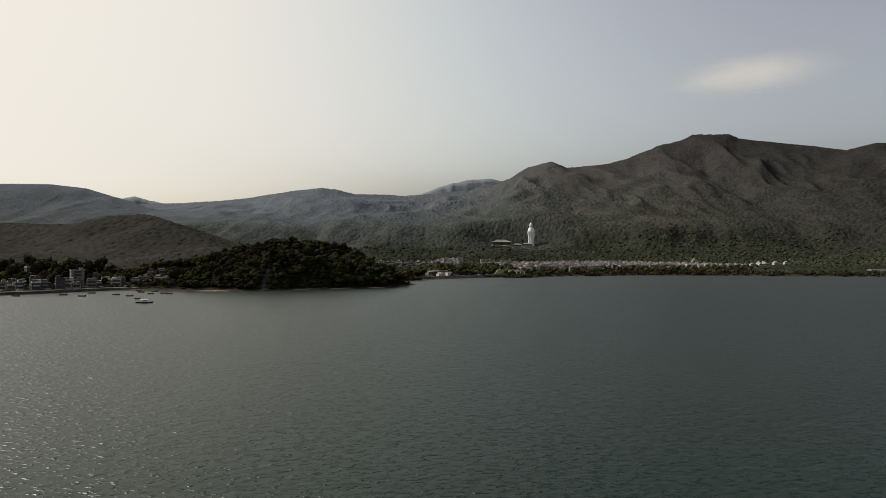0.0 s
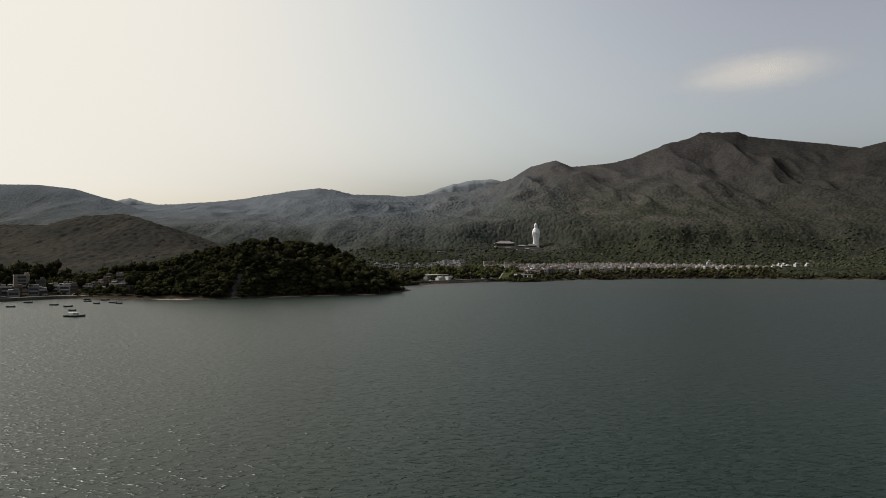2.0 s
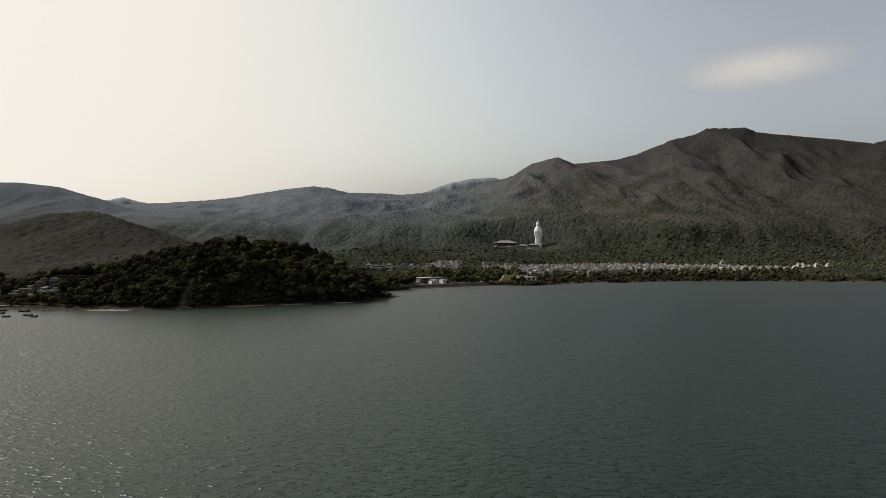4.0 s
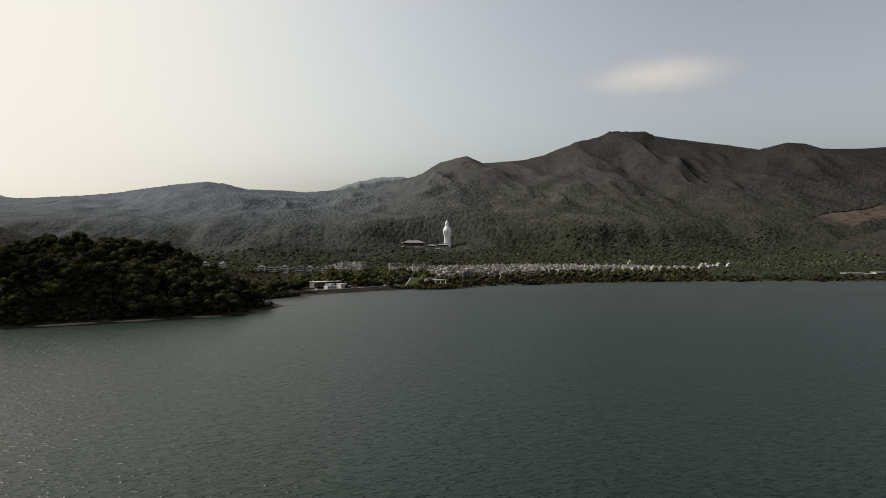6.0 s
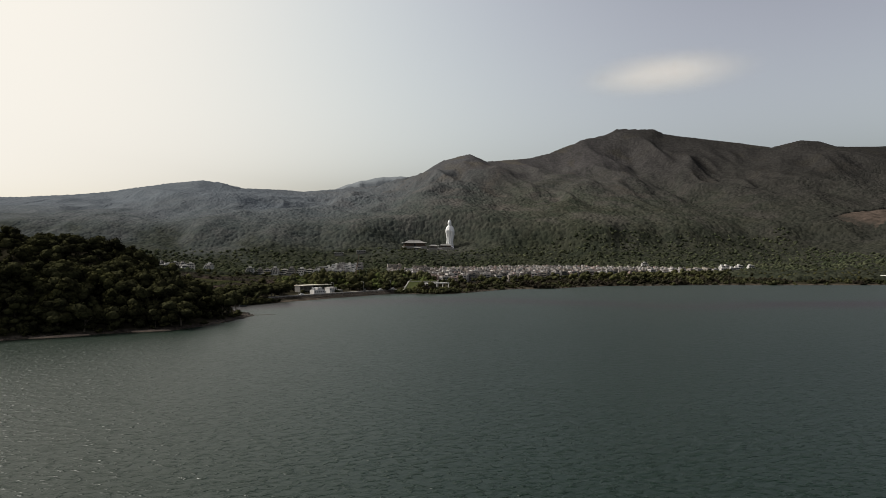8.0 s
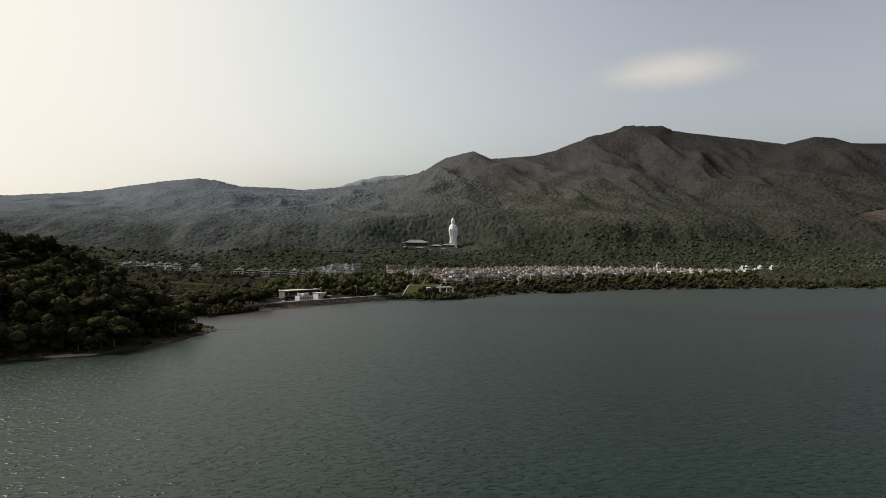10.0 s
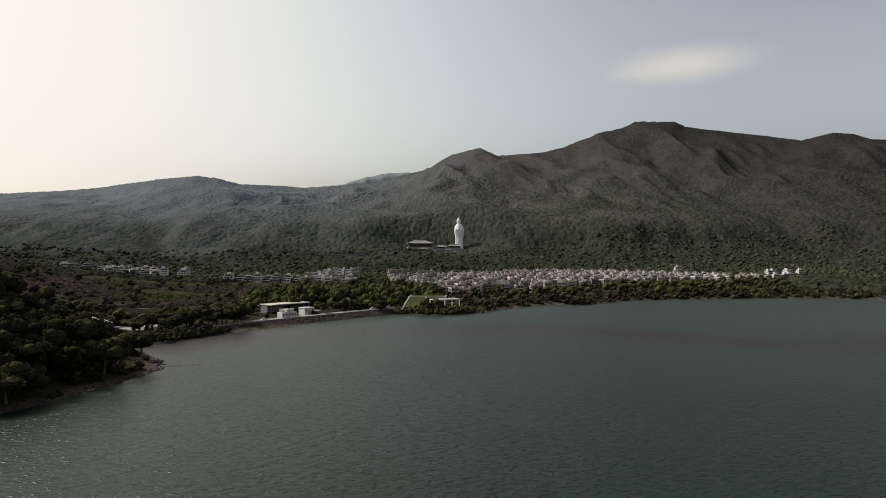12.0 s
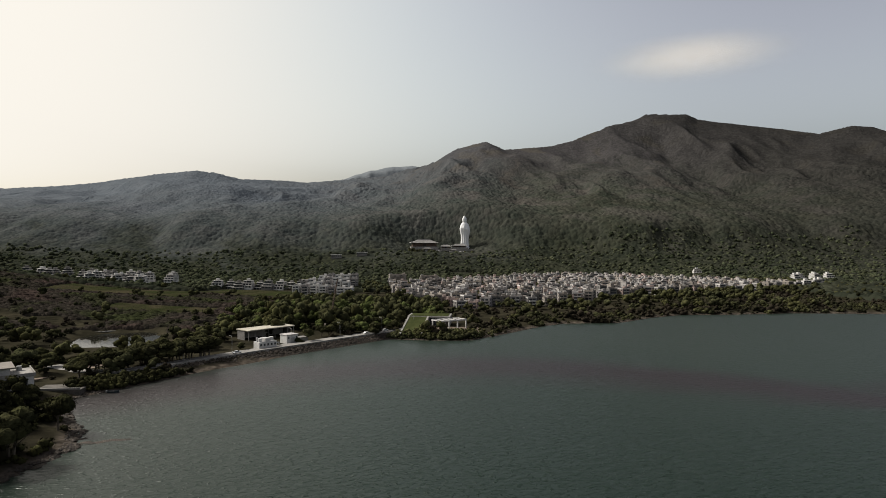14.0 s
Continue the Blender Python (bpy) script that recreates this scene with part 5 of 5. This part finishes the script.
frame_shed()
plant = thing("pump_plant", -3, 824, 0, 42, "white plant block with rooftop tanks and pipes", "plant building")
part("wall", boxed(-5.5, 5.5, -2.8, 2.8, 0.8, 6.6, 0.06), WHITE, plant)
part("upper_wall", boxed(-1.5, 1.6, -2.4, 2.6, 6.604, 8.4, 0.05), WHITE, plant)
for k, (x, rr2, h) in enumerate(((3.6, 1.3, 2.0), (-3.2, 1.1, 1.8), (-5.0, 0.45, 2.6))):
    bm = bmesh.new()
    bmesh.ops.create_cone(bm, cap_ends=True, segments=18, radius1=rr2, radius2=rr2, depth=h, matrix=Matrix.Translation((x, 0, 6.6 + h / 2)))
    bmesh.ops.bevel(bm, geom=[e for e in bm.edges if abs(e.verts[0].co.z - e.verts[1].co.z) < 0.01], offset=0.15, segments=2, affect="EDGES")
    part("tank", bm, WHITE, plant, "white cylindrical tank")
for k in range(5):
    ob = new("window", window_mesh(1.1, 1.2))
    ob.parent, ob.location = plant, (-4.4 + 2.2 * k, -2.83, 4.4)
bm = bmesh.new()
tube(bm, (5.4, -1, 5), (8.0, -1, 5), 0.35, 0.35, 10), tube(bm, (8.0, -1, 5.2), (8.0, -1, 1.2), 0.35, 0.35, 10)
part("pipe", bm, STEEL, plant)
store = thing("store_block", 7.5, 842, 0, 42, "white flat-roofed store beside the shed", "building")
part("wall", boxed(-3.8, 3.8, -3.4, 3.4, 0.8, 7.4, 0.06), WHITE, store)
part("roof", boxed(-4.1, 4.1, -3.7, 3.7, 7.404, 7.8, 0.05), ROOFTOP, store)
part("annex", boxed(3.804, 11.5, -2.6, 2.8, 0.8, 5.2, 0.06), GREYWALL, store)
part("door", boxed(-1.4, 1.4, -3.47, -3.405, 2.9, 6.0), STEEL, store)
for x in (-2.7, 2.7):
    ob = new("window", window_mesh(1.1, 1.2))
    ob.parent, ob.location = store, (x, -3.43, 5.4)

# visitor centre with a grass roof that slopes to the ground
vc = thing("visitor_centre", 0, 0, 0, 0, "low visitor centre with a sloping grass roof and pale edges", "building")


def wedge(x0, x1, y0, y1, z0, z1, base):
    bm = bmesh.new()
    vs = [bm.verts.new(c) for c in ((x0, y0, base), (x1, y0, base), (x1, y1, base), (x0, y1, base), (x0, y0, z0), (x1, y0, z0), (x1, y1, z1), (x0, y1, z1))]
    for f in ((0, 3, 2, 1), (4, 5, 6, 7), (0, 1, 5, 4), (1, 2, 6, 5), (2, 3, 7, 6), (3, 0, 4, 7)):
        bm.faces.new([vs[i] for i in f])
    return bm


vc.matrix_basis = pose(88, 904, 0, 0, 0, -12)
part("grass_roof", wedge(-6.2, 6.0, -40, 0, 3.2, 9.4, 0.5), GRASS, vc, "mown green grass roof")
for x0 in (-7.4, 6.01):
    part("roof_edge", wedge(x0, x0 + 1.15, -41, 0, 3.4, 9.75, 0.5), CONCRETE, vc, "pale concrete roof edge")
part("roof_slab", boxed(-8, 22, 0.01, 19, 8.7, 9.8, 0.08), CONCRETE, vc)
part("lawn", boxed(-6.5, 20.5, 1.2, 17.8, 9.804, 9.95), GRASS, vc)
part("glass_wall", boxed(7.3, 21, 1.4, 1.6, 1.0, 8.7), GLASS, vc)
part("rear_wall", boxed(-7.7, 21.6, 1.7, 18.5, 0.5, 8.69), GREYWALL, vc)
for k in range(7):
    part("mullion", boxed(7.5 + 2.2 * k, 7.7 + 2.2 * k, 1.2, 1.39, 1.0, 8.7), STEEL, vc)
pg = thing("pergola", 108, 893, 0, 26, "white concrete pergola on posts beside the visitor centre", "pergola")
for y_ in (-5, 5):
    part("beam", boxed(-11, 11, y_ - 0.35, y_ + 0.35, 7.9, 8.8, 0.05), WHITE, pg)
for k in range(6):
    part("cross_beam", boxed(-11 + 4.3 * k, -10.5 + 4.3 * k, -4.64, 4.64, 8.1, 8.7, 0.04), WHITE, pg)
for k in range(4):
    for y_ in (-5, 5):
        part("post", boxed(-10.6 + 6.9 * k, -9.9 + 6.9 * k, y_ - 0.33, y_ + 0.33, 0.6, 7.9, 0.04), WHITE, pg)
tagged(part("terrace", boxed(97, 128, 872, 898, -0.5, 2.8, 0.1), SOIL), "pale paved terrace with bare earth by the water", "terrace", kind="structure")

# crane
cr = thing("mobile_crane", 27, 897, gz(27, 897), 30, "mobile crane with a tall thin lattice jib", "crane")
part("chassis", boxed(-4.5, 4.5, -1.3, 1.3, 0.9, 2.0, 0.1), STEEL, cr)
part("cab", boxed(2.0, 4.2, -1.2, 1.2, 2.004, 3.6, 0.15), CREAM, cr)
part("winch_house", boxed(-3.0, 1.2, -1.25, 1.25, 2.004, 3.9, 0.12), CREAM, cr)
for x in (-3.2, -1.2, 2.0, 3.6):
    for y_ in (-1.2, 1.2):
        part("wheel", tube(bmesh.new(), (x, y_ - 0.25, 0.6), (x, y_ + 0.25, 0.6), 0.6, 0.6, 14), ASPHALT, cr)
bm = bmesh.new()
a, b = Vector((0, 0, 3.5)), Vector((5.0, -2.4, 34.0))
for ox, oy in ((-.5, -.5), (.5, -.5), (.5, .5), (-.5, .5)):
    tube(bm, a + Vector((ox, oy, 0)), b + Vector((ox * .4, oy * .4, 0)), 0.13, 0.11, 5)
for k in range(22):
    u, v = k / 22, (k + 1) / 22
    for (ox, oy), (px, py) in (((-.5, -.5), (.5, -.5)), ((.5, -.5), (.5, .5)), ((.5, .5), (-.5, .5)), ((-.5, .5), (-.5, -.5))):
        su, sv = 1 - .6 * u, 1 - .6 * v
        tube(bm, a.lerp(b, u) + Vector((ox * su, oy * su, 0)), a.lerp(b, v) + Vector((px * sv, py * sv, 0)), 0.06, 0.06, 4)
part("jib", bm, TIMBER, cr, "dark lattice jib")
part("cable", tube(bmesh.new(), b, b + Vector((0.3, 0, -22)), 0.05, 0.05, 4), STEEL, cr)

# white house at the end of the headland
wh = thing("waterside_house", -82, 721, 1.5, 33, "white two-storey flat-roofed house above the quay", "house")
part("wall", boxed(-11, 11, -8, 8, 1.0, 9.6, 0.06), WHITE, wh)
part("roof", boxed(-11.5, 11.5, -8.5, 8.5, 9.604, 10.1, 0.06), CONCRETE, wh, "weathered pale flat roof")
part("upper_wall", boxed(-9, 4, -5.5, 7, 10.104, 12.8, 0.05), WHITE, wh)
part("upper_roof", boxed(-10.5, 5.5, -7, 8, 12.804, 13.2, 0.05), CREAM, wh, "pale sheet roof")
for x, z in ((-7.5, 6.6), (-2, 6.6), (3.5, 6.6), (8, 6.6), (-7.5, 3.4), (3.5, 3.4)):
    ob = new("window", window_mesh(2.0, 1.6))
    ob.parent, ob.location = wh, (x, -8.03, z)
for v, z in ((-4, 6.6), (2.5, 6.4), (2.5, 3.2)):
    ob = new("window", window_mesh(2.0, 1.6))
    ob.parent, ob.matrix_basis = wh, pose(11.03, v, z, 0, 0, 90)


for k, (x0, x1, y0, y1) in enumerate(((-11.5, 11.5, -8.5, -8.2), (11.2, 11.5, -8.19, 8.5), (-11.5, -11.2, -8.19, 8.5))):
    part("parapet", boxed(x0, x1, y0, y1, 10.104, 10.9, 0.03), CONCRETE, wh)
balcony = part("balcony", boxed(-8.5, 6.0, -9.6, -8.06, 5.3, 5.6, 0.03), CONCRETE, wh)
part("balcony_rail", boxed(-8.5, 6.0, -9.6, -9.5, 5.604, 6.5), STEEL, balcony)
for x in (-9.2, 0.8, 9.6):
    part("air_conditioner", boxed(x - 0.45, x + 0.45, -8.45, -8.01, 5.9, 6.5, 0.04), STEEL, wh)
bm = bmesh.new()
bmesh.ops.create_cone(bm, cap_ends=True, segments=16, radius1=0.9, radius2=0.9, depth=1.7, matrix=Matrix.Translation((7.5, 4.0, 10.96)))
part("water_tank", bm, STEEL, wh)

# ---- street lamps and cars ----
def lamp(x, y, turn, z=3.35):
    t = thing("street_lamp", x, y, z, turn, "grey steel street lamp with a curved arm", "street lamp", "road lamps")
    part("pole", tube(bmesh.new(), (0, 0, 0), (0, 0, 9), 0.12, 0.07, 8), STEEL, t)
    bm = bmesh.new()
    tube(bm, (0, 0, 9), (0.7, 0, 9.5), 0.06, 0.05, 6), tube(bm, (0.7, 0, 9.5), (2.0, 0, 9.6), 0.05, 0.05, 6)
    part("arm", bm, STEEL, t)
    part("lantern", boxed(1.7, 2.6, -0.16, 0.16, 9.5, 9.68, 0.04), WHITE, t)


for x, y, tn in ((-36, 789, 130), (-17, 807, 130), (10, 834, 130), (36, 857, 130), (62, 881, 130), (84, 898, 140)):
    lamp(x, y, tn, 2.4)


CAR_PAINT = surface("silver_car_paint", (0.45, 0.45, 0.46), (0.62, 0.62, 0.63), 1.0, 0.3, 0, metal=0.4)


def car(x, y, turn, paint, label, z=3.35):
    t = thing("car", x, y, z, turn, label, "car", "cars")
    bm = boxed(-2.15, 2.15, -0.88, 0.88, 0.35, 0.95, 0.12)
    part("body", bm, paint, t)
    bm = bmesh.new()
    vs = [bm.verts.new(c) for c in ((-1.7, -.8, .95), (1.1, -.8, .95), (1.1, .8, .95), (-1.7, .8, .95), (-1.2, -.68, 1.48), (.45, -.68, 1.48), (.45, .68, 1.48), (-1.2, .68, 1.48))]
    for f in ((0, 3, 2, 1), (4, 5, 6, 7), (0, 1, 5, 4), (1, 2, 6, 5), (2, 3, 7, 6), (3, 0, 4, 7)):
        bm.faces.new([vs[i] for i in f])
    part("cabin", bm, GLASS, t)
    part("roof", boxed(-1.15, 0.4, -0.66, 0.66, 1.482, 1.53), paint, t)
    for wx in (-1.35, 1.35):
        for wy in (-0.8, 0.8):
            wheel = part("wheel", tube(bmesh.new(), (wx, wy - 0.12, 0.33), (wx, wy + 0.12, 0.33), 0.33, 0.33, 12), ASPHALT, t, "dark rubber wheel")
            part("hub_cap", tube(bmesh.new(), (wx, wy * 1.16 - 0.02, 0.33), (wx, wy * 1.16 + 0.02, 0.33), 0.2, 0.2, 10), STEEL, wheel)


car(-14, 804.5, 46, CAR_PAINT, "silver hatchback driving on the causeway road")
car(52, 867, 43, WHITE, "white car on the causeway road")
car(64, 878.5, 40, WHITE, "white car on the causeway road")
for k in range(4):
    car(38 + 5 * k, 884 + 3.0 * k, 100, (WHITE, CAR_PAINT)[k % 2], "car parked beside the road near the crane", gz(38 + 5 * k, 884 + 3 * k))
car(-73, 781, 60, CAR_PAINT, "silver car parked in the bare yard", 3.0)
car(-76, 772, 60, WHITE, "white car parked in the bare yard", 3.0)


# ---- the row of dark trees between road and pond ----
for k in range(30):
    q = random.Random(900 + k)
    x, y = -70 + 1.5 * k + q.uniform(-2, 2), 757 + 1.45 * k + q.uniform(-4, 5) + 8 * (k % 2)
    tree(x, y, gz(x, y), 1.4 + 0.3 * q.random(), 1.15 + 0.25 * q.random(), q.random() * 6, k % 6, "dark spreading evergreen tree by the causeway", "causeway trees")


# street trees behind the road, and two on its seaward edge
for k in range(22):
    q = random.Random(950 + k)
    u = k / 21
    x, y = 26 + 50 * u + q.uniform(-3, 3), 861 + 42 * u + q.uniform(-2, 5)
    if k in (9, 10, 13):
        x, y = x + 9, y - 9.5
    tree(x, y, gz(x, y), 0.85 + 0.35 * q.random(), 0.9 + 0.4 * q.random(), q.random() * 6, k % 6, "green broadleaf street tree beside the causeway road", "street trees")
LEAF_LIME = surface("young_green_leaves", (0.036, 0.044, 0.015), (0.085, 0.094, 0.034), 0.9, 0.9, 1.0, vary=0.4, island=True, spec=0.0)
q_ = np.random.RandomState(62)
tx, ty = -45 + 155 * q_.rand(330), 790 + 230 * q_.rand(330)
ok = (inland(tx, ty) > 14) & ~is_open(tx, ty) & (np.hypot(tx, ty - 846) > 34) & ((tx > -15) | (q_.rand(330) < 0.4))
strewn("garden_trees", MID, rows_of(tx[ok], ty[ok], q_, 1.15, 1.2, 6), LEAF_LIME, "fresh light green trees among the darker ones behind the road", "trees")

q_ = np.random.RandomState(61)
u = q_.rand(420)
bx, by = -62 + 40 * u + 3 * q_.randn(420), 740 + 34 * u + 2.2 * q_.randn(420)
ok = inland(bx, by) > 0.8
strewn("bank_bushes", BUSH, rows_of(bx[ok], by[ok], q_, 1.25, 1.1, 4), LEAF_NEAR, "dark bushes on the bank below the causeway trees", "bushes")
bx, by = 66 + 62 * q_.rand(330), 856 + 16 * q_.rand(330)
ok = (inland(bx, by) > 0.8) & ~((bx > 99) & (bx < 122) & (by > 872))
strewn("terrace_bushes", BUSH, rows_of(bx[ok], by[ok], q_, 1.25, 1.2, 4), LEAF_PLAIN, "green bushes along the water below the visitor centre", "bushes")

# ---- boats ----
HULL = surface("faded_blue_hull", (0.02, 0.028, 0.033), (0.06, 0.075, 0.082), 1.0, 0.5, 0.1, vary=0.4)


def boat(x, y, turn, length, canopy, label):
    t = thing("boat", x, y, 0, turn, label, "boat", "moored boats")
    bm = bmesh.new()
    n, rows_ = 9, []
    for i in range(n):
        u = 2 * i / (n - 1) - 1
        w = length * 0.16 * (1 - max(u, 0) ** 2.2) * (1 - 0.25 * max(-u, 0) ** 3)
        sheer = 0.75 + 0.35 * u * u * (u > 0) + 0.1 * u * u
        rows_.append([bm.verts.new((u * length / 2, c * w, z)) for c, z in ((-1, sheer), (-0.75, 0.1), (0, -0.35), (0.75, 0.1), (1, sheer), (0.86, sheer), (0.6, 0.3), (-0.6, 0.3), (-0.86, sheer))])
    for a, b in zip(rows_[:-1], rows_[1:]):
        for i in range(9):
            j = (i + 1) % 9
            bm.faces.new((a[i], b[i], b[j], a[j]))
    bm.faces.new(rows_[0]), bm.faces.new(rows_[-1][::-1])
    part("hull", bm, HULL, t)
    part("thwart", boxed(-0.3, 0.1, -length * .12, length * .12, 0.55, 0.62), TIMBER, t)
    part("engine", boxed(-length / 2 - 0.45, -length / 2 + 0.05, -0.22, 0.22, 0.2, 1.15, 0.08), STEEL, t)
    if canopy:
        part("canopy", boxed(-length * .3, length * .18, -length * .14, length * .14, 2.3, 2.42, 0.04), WHITE, t, "white canopy")
        part("wheelhouse", boxed(-length * .05, length * .14, -length * .1, length * .1, 0.62, 2.3, 0.06), WHITE, t)
        for px in (-length * .28,):
            for py in (-1, 1):
                part("canopy_post", tube(bmesh.new(), (px, py * length * .12, 0.6), (px, py * length * .12, 2.3), 0.05, 0.05, 6), STEEL, t)
    return t


boat(-203, 414, 8, 11, True, "small dark motor boat with a white canopy moored in the bay")
for k, (x, y) in enumerate(((-245, 476), (-225, 448), (-252, 532), (-233, 508), (-225, 501), (-280, 472), (-302, 484), (-262, 488), (-240, 500), (-258, 520), (-292, 506), (-330, 470), (-268, 536))):
    boat(x, y, random.Random(k).uniform(-20, 25), 5.0 + 0.4 * (k % 4), False, "small open fishing skiff moored off the village")
boat(388, 1010, 10, 6.5, True, "small white boat near the far shore")
boat(-48, 738, 5, 4.5, False, "small rowing boat near the quay")


# ---- fishing village ----
SPECS = [(-352, 585, 11, 10, 4, 1, 2), (-334, 582, 7, 8, 3, 3, 1), (-256, 567, 11, 7, 2, 3, 0), (-268, 580, 11, 8, 2, 0, 0.5), (-400, 592, 11, 9, 2, 2, 10)]
q = random.Random(44)
for k in range(150):
    s_ = q.random()
    x, y = -425 + 152 * s_, 0.0
    y = float(np.interp(x, [-430, -400, -350, -323, -298, -270], [452, 462, 492, 526, 560, 563])) + 9 + 46 * q.random() ** 1.5
    if all(math.hypot(x - o[0], y - o[1]) > 7.4 for o in SPECS) and len(SPECS) < 64:
        SPECS.append((x, y, q.uniform(5.2, 8.5), q.uniform(5, 8), q.choice((1, 1, 2, 2, 2, 3)), q.choice((3, 0, 1, 2, 3, 0, 0)), 0.3))
DARKWALL = surface("dull_brown_render", (0.045, 0.04, 0.035), (0.11, 0.098, 0.086), 0.6, 0.85, 0.2, vary=0.2)
BRICKWALL = surface("dull_red_tile", (0.07, 0.048, 0.04), (0.14, 0.10, 0.083), 0.8, 0.8, 0.2, vary=0.2)
H_LABELS = {0: ("grey-white", GREYWALL), 1: ("dull cream", CREAM), 2: ("dull red tiled", BRICKWALL), 3: ("dull brown", DARKWALL)}
for k, (x, y, w, d, stn, mk, dz) in enumerate(SPECS):
    cname, m = H_LABELS[mk]
    h_ = house("harbour_house", w, d, stn, m, f"{cname} flat-roofed house of the fishing village", 400 + k, "harbour houses", roof_mat=BROWNROOF if k % 2 else GREYWALL, full=False)
    h_.matrix_basis = pose(x, y, gz(x, y) + dz, 0, 0, 38 - 0.16 * (x + 350) if x < -300 else 6)
tagged(part("harbour_wall", ribbon([(-430, 446), (-400, 456), (-352, 485), (-338, 500), (-324, 521), (-314, 536), (-299, 552), (-270, 555), (-248, 555)], 1.5, 3.2, -1.2, 2.3), QUAYSTONE), "stained concrete harbour wall and quay of the fishing village", "quay", kind="structure")
for k, (x, y) in enumerate(((-346, 497), (-333, 513), (-326, 527), (-308, 548), (-290, 556), (-355, 488))):
    car(x, y, 50 + 13 * k, (WHITE, CAR_PAINT)[k % 2], "car parked on the harbour quay", 2.3)

# trees about the fishing village
q_ = np.random.RandomState(91)
tx, ty = -440 + 215 * q_.rand(700), 520 + 170 * q_.rand(700)
ok = (inland(tx, ty) > 12) & ((inland(tx, ty) > 62) | (q_.rand(700) < 0.35)) & (np.abs(ty - 640) + 0 * tx > -1)
for x, y, w, d, *_ in SPECS:
    ok &= np.hypot(tx - x, ty - y) > max(w, d) * 0.6 + 2
ok &= ~is_open(tx, ty)
strewn("harbour_trees", MID, rows_of(tx[ok], ty[ok], q_, 1.15, 1.25, 6), LEAF_NEAR, "dark trees round the fishing village", "trees")
tx, ty = -300 + 110 * q_.rand(160), 550 + 34 * q_.rand(160)
ok = (inland(tx, ty) > 3) & (q_.rand(160) < 0.5) & (np.hypot(tx + 256, ty - 566) > 10) & (tx > -292)
strewn("shore_trees", NEAR, rows_of(tx[ok], ty[ok], q_, 0.8, 0.6, 6), LEAF_NEAR, "dark trees along the shore below the field terraces", "trees")
tx, ty = -470 + 120 * q_.rand(90), 590 + 60 * q_.rand(90)
strewn("grove", NEAR, rows_of(tx, ty, q_, 1.4, 1.6, 6), LEAF_NEAR, "tall dark grove rising behind the fishing village", "trees")
# grassy terraces west of the headland
for k in range(4):
    t_ = part("field_terrace", ribbon([(-300, 612 + 9 * k), (-270, 616 + 9 * k), (-236, 628 + 9 * k)], 0, 4.6, 3, 10.5 + 2.8 * k), FIELD)
    tagged(t_, "brown-green grassed field terrace behind the shore trees", "terrace", kind="structure")

# ---- cloud ----
def cloud_material():
    m, n, l, p = nodes_of("cloud_vapour")
    co, tex = n.new("ShaderNodeTexCoord"), n.new("ShaderNodeTexNoise")
    tex.inputs["Scale"].default_value, tex.inputs["Detail"].default_value = 1.1, 4
    ln, sub, add, rng_ = n.new("ShaderNodeVectorMath"), n.new("ShaderNodeMath"), n.new("ShaderNodeMath"), n.new("ShaderNodeMapRange")
    ln.operation = "LENGTH"
    l.new(co.outputs["Object"], ln.inputs[0]), l.new(co.outputs["Object"], tex.inputs["Vector"])
    sub.operation, sub.inputs[0].default_value = "SUBTRACT", 1.0
    l.new(ln.outputs["Value"], sub.inputs[1])
    add.operation, add.inputs[1].default_value = "ADD", 0.35
    l.new(tex.outputs["Fac"], add.inputs[0])
    mul = n.new("ShaderNodeMath")
    mul.operation = "MULTIPLY"
    l.new(sub.outputs[0], mul.inputs[0]), l.new(add.outputs[0], mul.inputs[1])
    rng_.inputs["From Min"].default_value, rng_.inputs["From Max"].default_value, rng_.inputs["To Max"].default_value = 0.0, 0.7, 0.15
    rng_.interpolation_type = "SMOOTHSTEP"
    l.new(mul.outputs[0], rng_.inputs["Value"])
    clear, glow, both = n.new("ShaderNodeBsdfTransparent"), n.new("ShaderNodeBsdfTranslucent"), n.new("ShaderNodeMixShader")
    white, lit = n.new("ShaderNodeBsdfDiffuse"), n.new("ShaderNodeAddShader")
    white.inputs["Color"].default_value = (0.9, 0.86, 0.80, 1)
    l.new(white.outputs[0], lit.inputs[0]), l.new(glow.outputs[0], lit.inputs[1])
    glow.inputs["Color"].default_value = (0.98, 0.90, 0.78, 1)
    l.new(rng_.outputs[0], both.inputs[0]), l.new(clear.outputs[0], both.inputs[1]), l.new(lit.outputs[0], both.inputs[2])
    l.new(both.outputs[0], n["Material Output"].inputs["Surface"])
    n.remove(p)
    return m


bm = bmesh.new()
for k in range(5):
    u = (k - 2) / 4.0
    s = math.sqrt(1 - u * u)
    bmesh.ops.create_grid(bm, x_segments=10, y_segments=4, size=1.0, matrix=pose(0, u * 0.8, 0.05 * math.sin(2 * k), 90, 0, 0) @ Matrix.Diagonal((s, s, 1, 1)))
cl = part("cloud", bm, cloud_material())
cl.matrix_basis = pose(1930, 3840, 1175, 0, 0, -28) @ Matrix.Diagonal((640, 160, 165, 1))
cl.visible_shadow = False
tagged(cl, "single small white cloud in the hazy sky", "cloud", kind="stuff")
